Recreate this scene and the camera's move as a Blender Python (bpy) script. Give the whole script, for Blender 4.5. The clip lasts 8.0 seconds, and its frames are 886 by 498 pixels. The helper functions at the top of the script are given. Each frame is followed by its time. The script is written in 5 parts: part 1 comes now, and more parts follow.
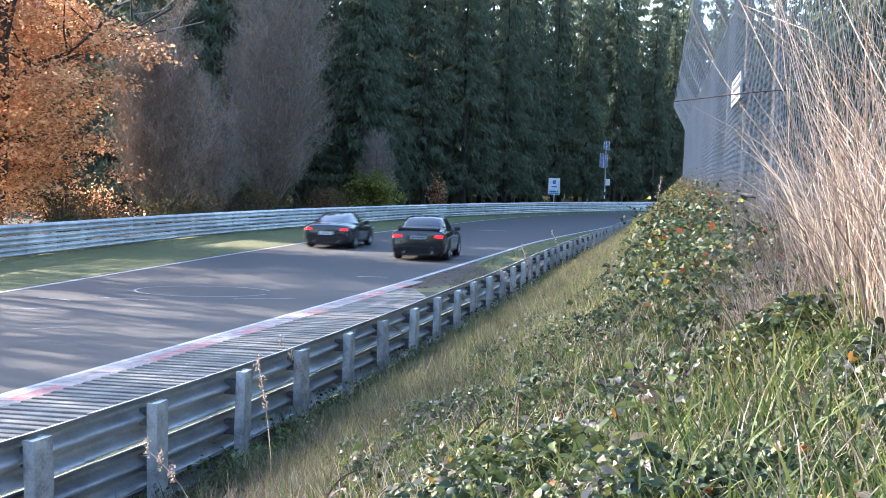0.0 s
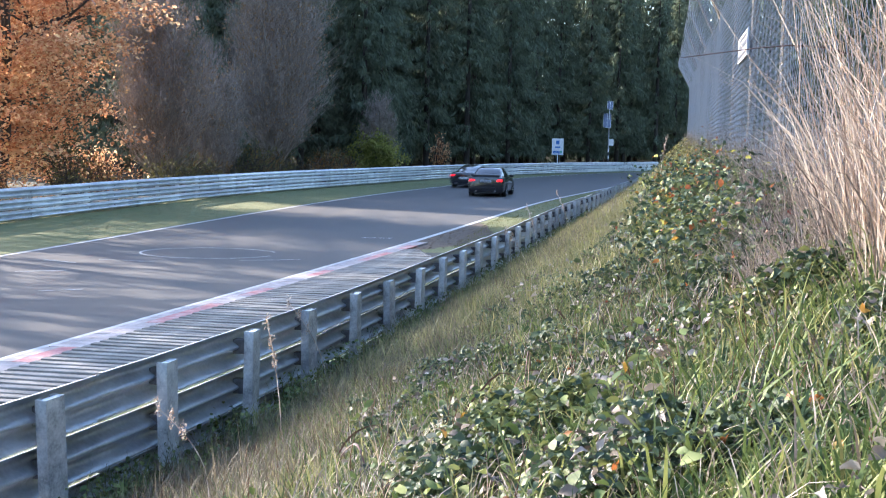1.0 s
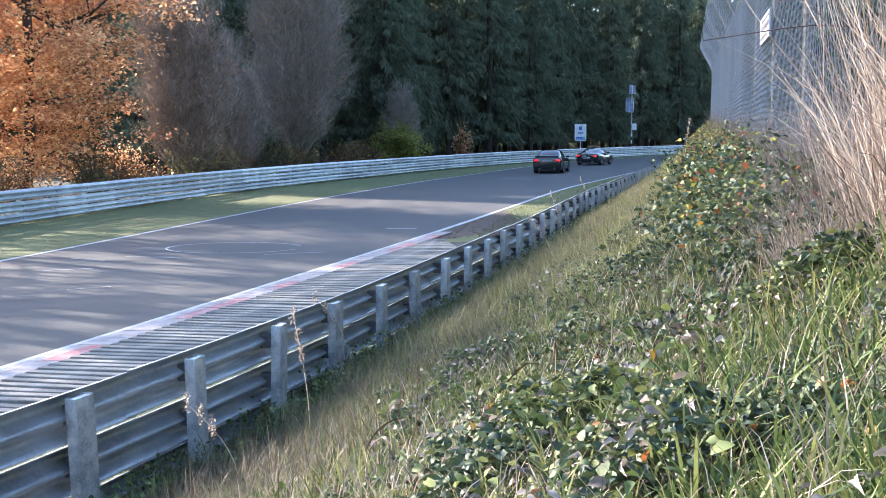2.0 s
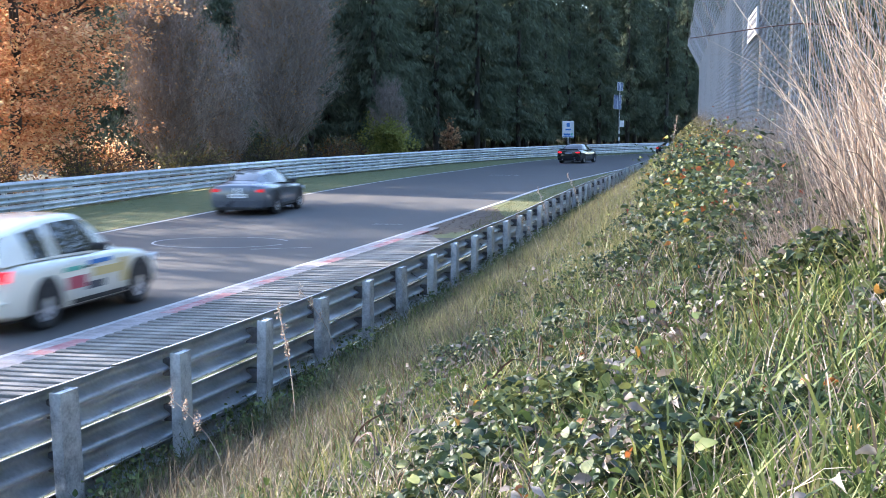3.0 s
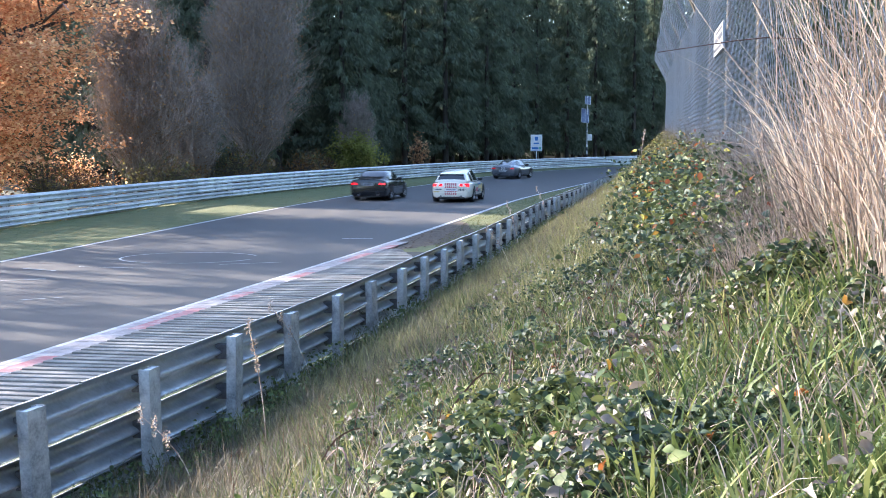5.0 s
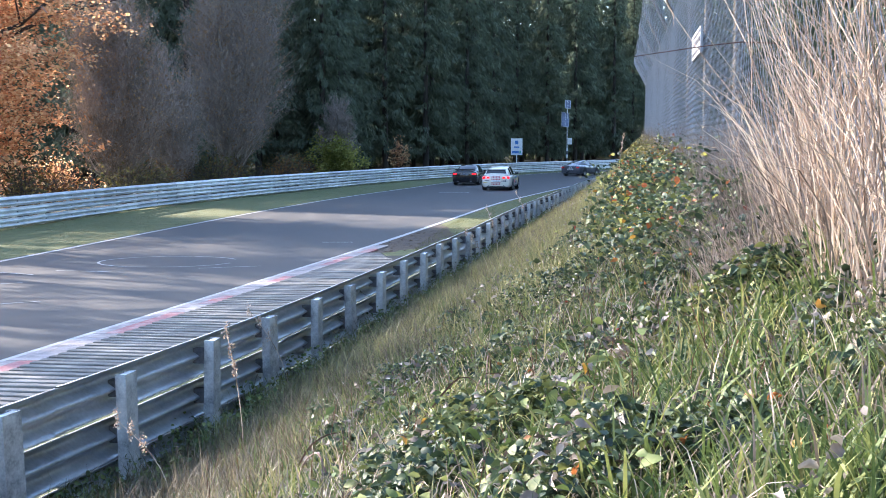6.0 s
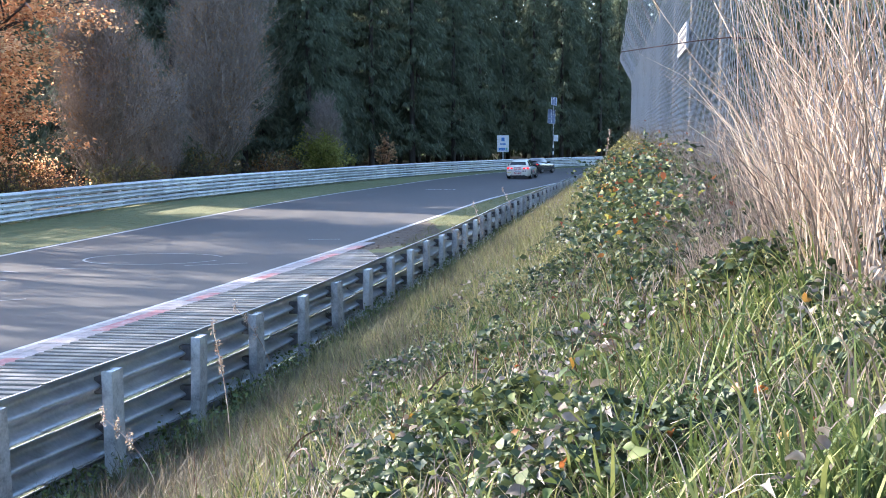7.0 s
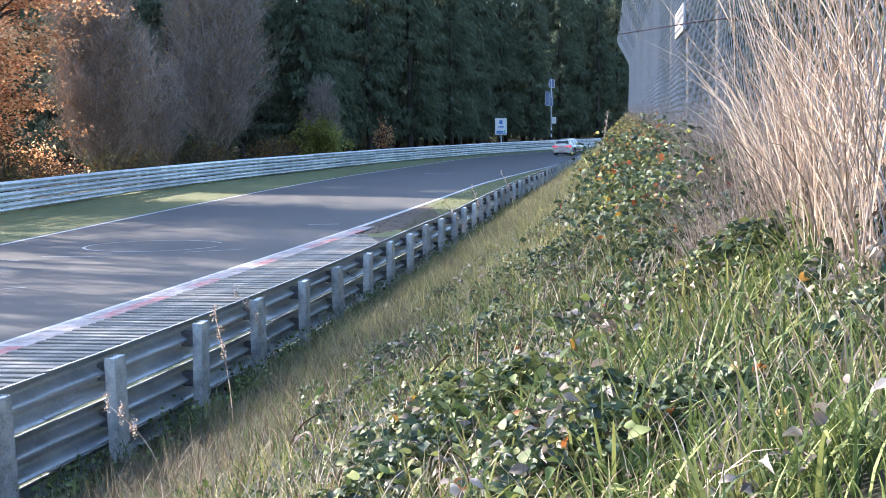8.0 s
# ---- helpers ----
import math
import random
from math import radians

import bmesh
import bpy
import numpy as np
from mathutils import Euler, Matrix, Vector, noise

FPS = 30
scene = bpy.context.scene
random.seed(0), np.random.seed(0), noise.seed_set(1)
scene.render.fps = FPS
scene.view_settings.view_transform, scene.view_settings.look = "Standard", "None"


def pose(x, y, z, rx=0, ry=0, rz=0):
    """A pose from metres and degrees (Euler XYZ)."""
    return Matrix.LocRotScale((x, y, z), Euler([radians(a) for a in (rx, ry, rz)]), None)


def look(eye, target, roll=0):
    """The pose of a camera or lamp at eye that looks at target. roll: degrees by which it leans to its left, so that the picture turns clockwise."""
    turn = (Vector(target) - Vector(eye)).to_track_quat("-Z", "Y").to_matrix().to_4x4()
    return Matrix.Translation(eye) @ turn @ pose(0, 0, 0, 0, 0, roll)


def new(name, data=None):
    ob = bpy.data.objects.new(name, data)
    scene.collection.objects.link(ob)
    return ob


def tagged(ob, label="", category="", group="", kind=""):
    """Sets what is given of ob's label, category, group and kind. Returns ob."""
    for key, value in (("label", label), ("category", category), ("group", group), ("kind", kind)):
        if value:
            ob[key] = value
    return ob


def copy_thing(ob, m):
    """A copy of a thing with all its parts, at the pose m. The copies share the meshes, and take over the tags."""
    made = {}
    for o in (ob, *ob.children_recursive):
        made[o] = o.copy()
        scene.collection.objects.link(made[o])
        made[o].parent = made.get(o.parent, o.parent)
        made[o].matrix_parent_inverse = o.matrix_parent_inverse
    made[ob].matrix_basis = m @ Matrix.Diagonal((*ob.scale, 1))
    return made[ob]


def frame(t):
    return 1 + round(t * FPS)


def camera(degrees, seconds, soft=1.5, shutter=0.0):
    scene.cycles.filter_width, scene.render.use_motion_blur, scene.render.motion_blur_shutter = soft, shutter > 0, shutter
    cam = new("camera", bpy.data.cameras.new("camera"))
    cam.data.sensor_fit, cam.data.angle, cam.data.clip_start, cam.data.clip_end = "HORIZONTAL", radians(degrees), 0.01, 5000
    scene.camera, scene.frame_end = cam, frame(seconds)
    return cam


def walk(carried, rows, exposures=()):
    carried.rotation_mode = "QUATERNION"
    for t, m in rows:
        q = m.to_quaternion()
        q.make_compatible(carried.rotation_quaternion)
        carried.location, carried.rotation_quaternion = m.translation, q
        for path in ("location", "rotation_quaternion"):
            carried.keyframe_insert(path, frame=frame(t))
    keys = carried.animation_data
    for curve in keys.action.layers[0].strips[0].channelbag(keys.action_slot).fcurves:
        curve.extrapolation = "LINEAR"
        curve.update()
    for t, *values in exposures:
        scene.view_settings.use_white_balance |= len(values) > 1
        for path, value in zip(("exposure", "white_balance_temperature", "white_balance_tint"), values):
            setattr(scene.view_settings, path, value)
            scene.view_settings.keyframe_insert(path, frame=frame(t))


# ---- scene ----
cam = camera(40.0, 8.0, soft=0.8, shutter=0.6)
PATH = [
    (0.0, pose(0.021, 0.000, 2.507, 86.85, -1.51, -0.46)),
    (0.5, pose(0.014, -0.004, 2.501, 86.28, -1.68, -0.47)),
    (1.0, pose(-0.005, -0.017, 2.490, 85.03, -1.20, -0.32)),
    (1.5, pose(-0.010, -0.019, 2.499, 84.51, -0.52, 0.66)),
    (1.7, pose(0.000, 0.001, 2.495, 84.59, 0.40, 0.81)),
    (2.8, pose(-0.004, 0.004, 2.500, 84.13, -0.34, 0.37)),
    (3.0, pose(0.004, 0.007, 2.496, 84.31, -0.10, 0.16)),
    (3.5, pose(0.000, 0.000, 2.500, 84.40, -0.00, 0.00)),
    (4.0, pose(0.008, -0.013, 2.497, 84.81, 0.24, -0.12)),
    (4.5, pose(0.012, 0.019, 2.496, 84.76, -0.11, -0.80)),
    (4.7, pose(0.002, 0.006, 2.495, 84.95, 0.27, -1.14)),
    (5.8, pose(-0.005, 0.009, 2.500, 85.00, -0.72, -2.08)),
    (6.0, pose(0.013, 0.013, 2.496, 85.14, 0.03, -2.23)),
    (6.5, pose(0.016, -0.004, 2.494, 85.12, 0.10, -2.50)),
    (7.0, pose(0.011, 0.012, 2.490, 85.00, 0.08, -2.87)),
    (7.5, pose(0.005, 0.004, 2.488, 84.55, -0.08, -2.85)),
    (8.0, pose(0.005, -0.020, 2.493, 84.23, 0.73, -2.97)),
]
walk(cam, PATH, [(0.0, 2.6, 5850, 14), (8.0, 2.6, 5850, 14)])

# ---- light ----
SUN_AZ, SUN_EL = radians(56), radians(21)  # sun ahead to the left, low in autumn
world = bpy.data.worlds.new("sky")
scene.world = world
world.use_nodes = True
wn = world.node_tree.nodes
sky = wn.new("ShaderNodeTexSky")
sky.sky_type, sky.sun_disc = "NISHITA", False
sky.sun_elevation, sky.sun_rotation = SUN_EL, -SUN_AZ
sky.air_density, sky.dust_density = 1.0, 1.0
world.node_tree.links.new(sky.outputs[0], wn["Background"].inputs[0])
wn["Background"].inputs[1].default_value = 0.15
sun = new("sun", bpy.data.lights.new("sun", "SUN"))
sun.data.energy, sun.data.angle, sun.data.color = 3.8, radians(0.6), (1.0, 0.85, 0.67)
sun.matrix_basis = look((-60 * math.sin(SUN_AZ), 60 * math.cos(SUN_AZ), 60 * math.tan(SUN_EL)), (0, 0, 0))


# ---- materials ----
def mat(name, stops, scale=8.0, rough=0.7, metal=0.0, bump=0.0, fine=60.0, spec=0.5, detail=6.0, each=0.0, through_light=0.0, stretch=(1, 1, 1), coat=0.0):
    """Noise-coloured surface. stops: colours from dark to light; each: how much pieces differ; through_light: leaf translucency."""
    m = bpy.data.materials.new(name)
    m.use_nodes = True
    nt = m.node_tree
    N, L = nt.nodes, nt.links
    b = N["Principled BSDF"]
    tc = N.new("ShaderNodeTexCoord")
    mp = N.new("ShaderNodeMapping")
    mp.inputs["Scale"].default_value = stretch
    L.new(tc.outputs["Object"], mp.inputs["Vector"])
    n1 = N.new("ShaderNodeTexNoise")
    n1.inputs["Scale"].default_value, n1.inputs["Detail"].default_value = scale, detail
    n1.inputs["Roughness"].default_value = 0.62
    L.new(mp.outputs[0], n1.inputs["Vector"])
    n2 = N.new("ShaderNodeTexNoise")
    n2.inputs["Scale"].default_value, n2.inputs["Detail"].default_value = fine, 3.0
    L.new(mp.outputs[0], n2.inputs["Vector"])
    mix = N.new("ShaderNodeMath")
    mix.operation = "MULTIPLY_ADD"
    mix.inputs[1].default_value = 0.35
    L.new(n2.outputs[0], mix.inputs[0])
    sub = N.new("ShaderNodeMath")
    sub.operation = "SUBTRACT"
    sub.inputs[1].default_value = 0.175
    L.new(n1.outputs[0], sub.inputs[0])
    L.new(sub.outputs[0], mix.inputs[2])
    value = mix.outputs[0]
    if each:
        if each > 0:
            rnd = N.new("ShaderNodeObjectInfo").outputs["Random"]
        else:
            rnd = N.new("ShaderNodeNewGeometry").outputs["Random Per Island"]
        ad = N.new("ShaderNodeMath")
        ad.operation = "MULTIPLY_ADD"
        ad.inputs[1].default_value = abs(each)
        L.new(rnd, ad.inputs[0])
        sb = N.new("ShaderNodeMath")
        sb.operation = "SUBTRACT"
        sb.inputs[1].default_value = abs(each) / 2
        L.new(value, sb.inputs[0])
        L.new(sb.outputs[0], ad.inputs[2])
        value = ad.outputs[0]
    ramp = N.new("ShaderNodeValToRGB")
    el = ramp.color_ramp.elements
    k = len(stops)
    lo, hi = (0.3, 0.7) if abs(each) < 0.5 else (0.1, 0.9)
    for i, c in enumerate(stops):
        e = el[i] if i < 2 else el.new(1.0)
        e.position = lo + (hi - lo) * i / max(1, k - 1)
        e.color = (*c, 1)
    L.new(value, ramp.inputs[0])
    L.new(ramp.outputs[0], b.inputs["Base Color"])
    b.inputs["Metallic"].default_value = metal
    b.inputs["Specular IOR Level"].default_value = spec
    b.inputs["Coat Weight"].default_value = coat
    b.inputs["Coat Roughness"].default_value = 0.08
    rr = N.new("ShaderNodeMapRange")
    rr.inputs[1].default_value, rr.inputs[2].default_value = 0.3, 0.7
    rr.inputs[3].default_value, rr.inputs[4].default_value = max(0.02, rough - 0.1), min(1, rough + 0.1)
    L.new(n1.outputs[0], rr.inputs[0])
    L.new(rr.outputs[0], b.inputs["Roughness"])
    if bump:
        bp = N.new("ShaderNodeBump")
        bp.inputs["Strength"].default_value, bp.inputs["Distance"].default_value = min(1, bump * 10), bump * 0.1
        L.new(mix.outputs[0], bp.inputs["Height"])
        L.new(bp.outputs[0], b.inputs["Normal"])
    if through_light:
        tr = N.new("ShaderNodeBsdfTranslucent")
        L.new(ramp.outputs[0], tr.inputs["Color"])
        ms = N.new("ShaderNodeMixShader")
        ms.inputs[0].default_value = through_light
        L.new(b.outputs[0], ms.inputs[1])
        L.new(tr.outputs[0], ms.inputs[2])
        L.new(ms.outputs[0], N["Material Output"].inputs[0])
    return m


def glass(name, tint, rough=0.03):
    m = bpy.data.materials.new(name)
    m.use_nodes = True
    b = m.node_tree.nodes["Principled BSDF"]
    b.inputs["Base Color"].default_value = (*tint, 1)
    b.inputs["Roughness"].default_value = rough
    b.inputs["IOR"].default_value = 1.7
    return m


def glow(name, colour, strength):
    m = mat(name, [colour, colour], rough=0.2)
    b = m.node_tree.nodes["Principled BSDF"]
    b.inputs["Emission Color"].default_value = (*colour, 1)
    b.inputs["Emission Strength"].default_value = strength
    return m


ASPHALT = mat("asphalt", [(0.044, 0.042, 0.041), (0.062, 0.059, 0.056), (0.088, 0.083, 0.077)], 1.2, 0.75, bump=0.05, fine=220, stretch=(1, 0.25, 1), spec=0.4)
SOIL = mat("soil", [(0.022, 0.024, 0.011), (0.038, 0.038, 0.018), (0.065, 0.056, 0.032)], 3.0, 0.95, bump=0.3, fine=40)
VERGE = mat("verge_grass", [(0.06, 0.08, 0.025), (0.11, 0.125, 0.04), (0.18, 0.165, 0.075)], 2.0, 0.9, bump=0.3, fine=45)
WHITE_LINE = mat("road_paint_white", [(0.22, 0.22, 0.22), (0.42, 0.42, 0.41), (0.55, 0.54, 0.52)], 6.0, 0.6, fine=90, bump=0.02)
CHALK = mat("chalk_marks", [(0.22, 0.225, 0.235), (0.36, 0.365, 0.375), (0.52, 0.52, 0.52)], 4.0, 0.8, fine=30)
RED_PAINT = mat("kerb_paint_red", [(0.36, 0.27, 0.26), (0.32, 0.14, 0.14), (0.26, 0.07, 0.075)], 5.0, 0.65, fine=50, bump=0.05)
PALE_PAINT = mat("kerb_paint_pale", [(0.16, 0.14, 0.135), (0.27, 0.24, 0.235), (0.4, 0.37, 0.365)], 5.0, 0.65, fine=50, bump=0.05)
CONCRETE = mat("kerb_concrete", [(0.1, 0.094, 0.086), (0.19, 0.178, 0.16), (0.28, 0.262, 0.238)], 3.0, 0.85, fine=70, bump=0.1, each=0.15)
JOINT = mat("kerb_groove", [(0.03, 0.03, 0.025), (0.06, 0.055, 0.045)], 6.0, 0.95)
DIRT = mat("dirt", [(0.035, 0.026, 0.018), (0.075, 0.055, 0.038), (0.13, 0.1, 0.065)], 5.0, 0.95, bump=0.3)
GALV = mat("galvanised_steel", [(0.3, 0.33, 0.37), (0.44, 0.475, 0.52), (0.58, 0.615, 0.66)], 3.0, 0.36, 0.6, fine=35, bump=0.01, each=0.12)
GALV_POST = mat("galvanised_post", [(0.26, 0.27, 0.28), (0.5, 0.51, 0.52), (0.7, 0.71, 0.7)], 9.0, 0.5, 0.3, fine=60, bump=0.02, each=0.2)
RAIL_PALE = mat("weathered_rail", [(0.4, 0.42, 0.44), (0.56, 0.58, 0.59), (0.76, 0.77, 0.76)], 2.0, 0.5, 0.2, fine=30, bump=0.01, each=0.25)
WIRE = mat("zinc_wire", [(0.26, 0.27, 0.285), (0.42, 0.425, 0.435)], 12.0, 0.5, 0.5)
FENCE_POST = mat("fence_post_zinc", [(0.09, 0.074, 0.058), (0.17, 0.143, 0.112)], 6.0, 0.8, 0.0, bump=0.02, spec=0.15)
DARK_STEEL = mat("dark_steel", [(0.1, 0.1, 0.11), (0.2, 0.2, 0.21)], 20.0, 0.6, 0.4)
RUST = mat("rust", [(0.06, 0.03, 0.02), (0.16, 0.08, 0.04)], 20.0, 0.9)

BOARD = mat("white_board", [(0.62, 0.64, 0.66), (0.78, 0.79, 0.8)], 6.0, 0.5)
# darker copy of the white board, toned down; also on two number plates
DULL_BOARD = mat("darker_board", [(0.2, 0.22, 0.26), (0.32, 0.34, 0.38)], 6.0, 0.6)
DARK_PRINT = mat("dark_print", [(0.03, 0.035, 0.05), (0.06, 0.07, 0.09)], 20.0, 0.5)
BLUE_PRINT = mat("blue_print", [(0.04, 0.15, 0.45), (0.06, 0.22, 0.55)], 20.0, 0.5)
SOLAR = mat("solar_cells", [(0.07, 0.085, 0.13), (0.12, 0.14, 0.2)], 12.0, 0.25, coat=0.5)
BARK = mat("bark", [(0.024, 0.02, 0.016), (0.044, 0.037, 0.031), (0.075, 0.064, 0.055)], 6.0, 0.9, bump=0.3, stretch=(1, 1, 0.2))
BARK_PALE = mat("pale_bark", [(0.12, 0.1, 0.085), (0.2, 0.175, 0.15), (0.28, 0.25, 0.22)], 6.0, 0.9, bump=0.2, stretch=(1, 1, 0.2))
TWIG = mat("bare_twigs", [(0.1, 0.08, 0.068), (0.23, 0.19, 0.162), (0.46, 0.39, 0.335)], 3.0, 0.85, each=-0.6)
NEEDLES = mat("spruce_needles", [(0.066, 0.088, 0.058), (0.115, 0.143, 0.094), (0.155, 0.183, 0.118)], 0.5, 0.7, each=-0.5, fine=5, through_light=0.5, spec=0.3)
BEECH = mat("beech_leaves_orange", [(0.36, 0.15, 0.07), (0.58, 0.29, 0.14), (0.72, 0.44, 0.24), (0.82, 0.62, 0.32)], 0.5, 0.6, each=-0.7, fine=4, through_light=0.6, spec=0.3)
RUSSET = mat("russet_leaves", [(0.12, 0.05, 0.02), (0.2, 0.1, 0.03), (0.26, 0.17, 0.05)], 0.5, 0.7, each=-0.7, fine=4, through_light=0.4, spec=0.3)
DEAD_LEAF = mat("dead_tree_leaves", [(0.17, 0.095, 0.05), (0.32, 0.19, 0.1), (0.46, 0.3, 0.15)], 0.5, 0.75, each=-0.8, fine=4, through_light=0.35, spec=0.3)
OLIVE = mat("olive_leaves", [(0.07, 0.068, 0.03), (0.13, 0.12, 0.045), (0.22, 0.19, 0.07)], 0.5, 0.7, each=-0.7, fine=4, through_light=0.4, spec=0.3)
YELLOW_LEAF = mat("yellow_green_leaves", [(0.16, 0.18, 0.04), (0.27, 0.28, 0.07), (0.4, 0.37, 0.1)], 0.5, 0.7, each=-0.7, fine=4, through_light=0.45, spec=0.3)
BRAMBLE = mat("bramble_leaves", [(0.018, 0.032, 0.018), (0.032, 0.055, 0.028), (0.056, 0.084, 0.038), (0.1, 0.125, 0.052), (0.2, 0.22, 0.075)], 1.2, 0.6, each=-0.8, fine=60, through_light=0.18, spec=0.4, bump=0.02)
WITHERED = mat("withered_leaves", [(0.07, 0.055, 0.046), (0.15, 0.125, 0.108), (0.25, 0.215, 0.19), (0.36, 0.32, 0.29)], 1.2, 0.75, each=-0.8, fine=60, through_light=0.2)
AUTUMN = mat("autumn_leaves", [(0.2, 0.04, 0.02), (0.28, 0.1, 0.03), (0.34, 0.2, 0.04)], 1.2, 0.5, each=-0.8, fine=30, through_light=0.4)
GRASS = mat("green_grass", [(0.035, 0.06, 0.022), (0.068, 0.105, 0.034), (0.12, 0.16, 0.05), (0.23, 0.25, 0.085)], 1.0, 0.6, each=-0.8, fine=10, through_light=0.3, spec=0.25)
TURF = mat("worn_turf", [(0.06, 0.068, 0.03), (0.115, 0.115, 0.047), (0.2, 0.175, 0.08)], 0.6, 0.7, each=-0.7, fine=6, through_light=0.3, spec=0.2)
DRY_GRASS = mat("dry_grass", [(0.055, 0.048, 0.03), (0.12, 0.1, 0.064), (0.24, 0.2, 0.14)], 1.0, 0.65, each=-0.8, fine=10, through_light=0.35)
YELLOW_GRASS = mat("yellow_grass", [(0.11, 0.115, 0.045), (0.2, 0.195, 0.08), (0.34, 0.31, 0.15)], 1.0, 0.6, each=-0.8, fine=10, through_light=0.4)
STRAW = mat("straw", [(0.22, 0.165, 0.13), (0.42, 0.32, 0.255), (0.58, 0.465, 0.375), (0.72, 0.61, 0.5)], 1.0, 0.55, each=-0.9, fine=10, through_light=0.3)
DEAD_STALK = mat("dead_stalks", [(0.09, 0.07, 0.06), (0.2, 0.165, 0.14), (0.36, 0.305, 0.26)], 1.0, 0.7, each=-0.9, fine=10, through_light=0.25)
STEM = mat("bramble_stems", [(0.05, 0.03, 0.025), (0.12, 0.06, 0.05)], 20.0, 0.7)
TYRE = mat("tyre_rubber", [(0.012, 0.012, 0.013), (0.03, 0.03, 0.03)], 30.0, 0.8)
RIM = mat("alloy", [(0.55, 0.55, 0.57), (0.75, 0.75, 0.77)], 10.0, 0.3, 0.5)
BLACK_PAINT = mat("black_car_paint", [(0.004, 0.004, 0.006), (0.008, 0.008, 0.011)], 2.0, 0.22, spec=0.35, coat=0.8)
DARK_PAINT = mat("dark_blue_grey_car_paint", [(0.007, 0.008, 0.012), (0.013, 0.014, 0.02)], 2.0, 0.22, spec=0.35, coat=0.8)
SILVER_PAINT = mat("grey_metallic_car_paint", [(0.075, 0.082, 0.1), (0.11, 0.12, 0.145)], 2.0, 0.32, 0.4, coat=1.0)
WHITE_PAINT = mat("white_car_paint", [(0.68, 0.63, 0.53), (0.78, 0.74, 0.64)], 2.0, 0.35, coat=1.0)
TRIM = mat("black_trim", [(0.012, 0.012, 0.013), (0.025, 0.025, 0.026)], 20.0, 0.6)
PLATE = mat("plate_white", [(0.62, 0.64, 0.68), (0.74, 0.76, 0.78)], 10.0, 0.4)
RED_PRINT = mat("red_print", [(0.42, 0.05, 0.08), (0.52, 0.1, 0.13)], 10.0, 0.5)
YELLOW_PRINT = mat("yellow_print", [(0.55, 0.42, 0.18), (0.68, 0.52, 0.22)], 10.0, 0.5)
GREEN_PRINT = mat("green_print", [(0.1, 0.4, 0.3), (0.14, 0.5, 0.38)], 10.0, 0.5)
GLASS = glass("car_glass", (0.014, 0.017, 0.021))
TAIL_ON = glow("tail_light_on", (0.72, 0.006, 0.012), 0.5)
TAIL = glow("tail_light_dim", (0.4, 0.008, 0.012), 0.2)
LAMP = glass("lamp_lens", (0.6, 0.62, 0.65), 0.1)


# ---- mesh helpers ----
def mesh(name, verts, faces, material, smooth=False):
    me = bpy.data.meshes.new(name)
    me.from_pydata([tuple(v) for v in verts], [], faces)
    me.update()
    me.materials.append(material)
    if smooth:
        me.polygons.foreach_set("use_smooth", [True] * len(me.polygons))
    return me


def arrays(name, verts, tri, size, material, smooth=False):
    """A mesh from numpy arrays: verts (n, 3) and faces (m, size)."""
    me = bpy.data.meshes.new(name)
    verts, tri = np.asarray(verts, np.float32).reshape(-1, 3), np.asarray(tri, np.int32).reshape(-1, size)
    me.vertices.add(len(verts))
    me.vertices.foreach_set("co", verts.ravel())
    me.loops.add(tri.size)
    me.loops.foreach_set("vertex_index", tri.ravel())
    me.polygons.add(len(tri))
    me.polygons.foreach_set("loop_start", np.arange(0, tri.size, size, dtype=np.int32))
    me.polygons.foreach_set("use_smooth", np.full(len(tri), smooth))
    me.update(calc_edges=True)
    me.materials.append(material)
    return me


def from_bm(name, bm, material, smooth=False):
    me = bpy.data.meshes.new(name)
    bmesh.ops.recalc_face_normals(bm, faces=bm.faces)
    bm.to_mesh(me)
    bm.free()
    me.materials.append(material)
    if smooth:
        me.polygons.foreach_set("use_smooth", [True] * len(me.polygons))
    return me


def child(name, me, parent, at=None, label=""):
    ob = new(name, me)
    ob.parent = parent
    if at is not None:
        ob.matrix_basis = at
    if label:
        ob["label"] = label
    return ob


def box(bm, x0, x1, y0, y1, z0, z1, bevel=0.0):
    r = bmesh.ops.create_cube(bm, size=1.0, matrix=Matrix.LocRotScale(((x0 + x1) / 2, (y0 + y1) / 2, (z0 + z1) / 2), None, (x1 - x0, y1 - y0, z1 - z0)))
    if bevel:
        edges = list({e for v in r["verts"] for e in v.link_edges})
        bmesh.ops.bevel(bm, geom=edges, offset=bevel, segments=2, affect="EDGES", profile=0.5)
    return bm


def tube(bm, a, b, r0, r1=None, sides=8):
    a, b = Vector(a), Vector(b)
    m = Matrix.Translation((a + b) / 2) @ (b - a).to_track_quat("Z", "Y").to_matrix().to_4x4()
    bmesh.ops.create_cone(bm, cap_ends=True, segments=sides, radius1=r0, radius2=r0 if r1 is None else r1, depth=(b - a).length, matrix=m)
    return bm


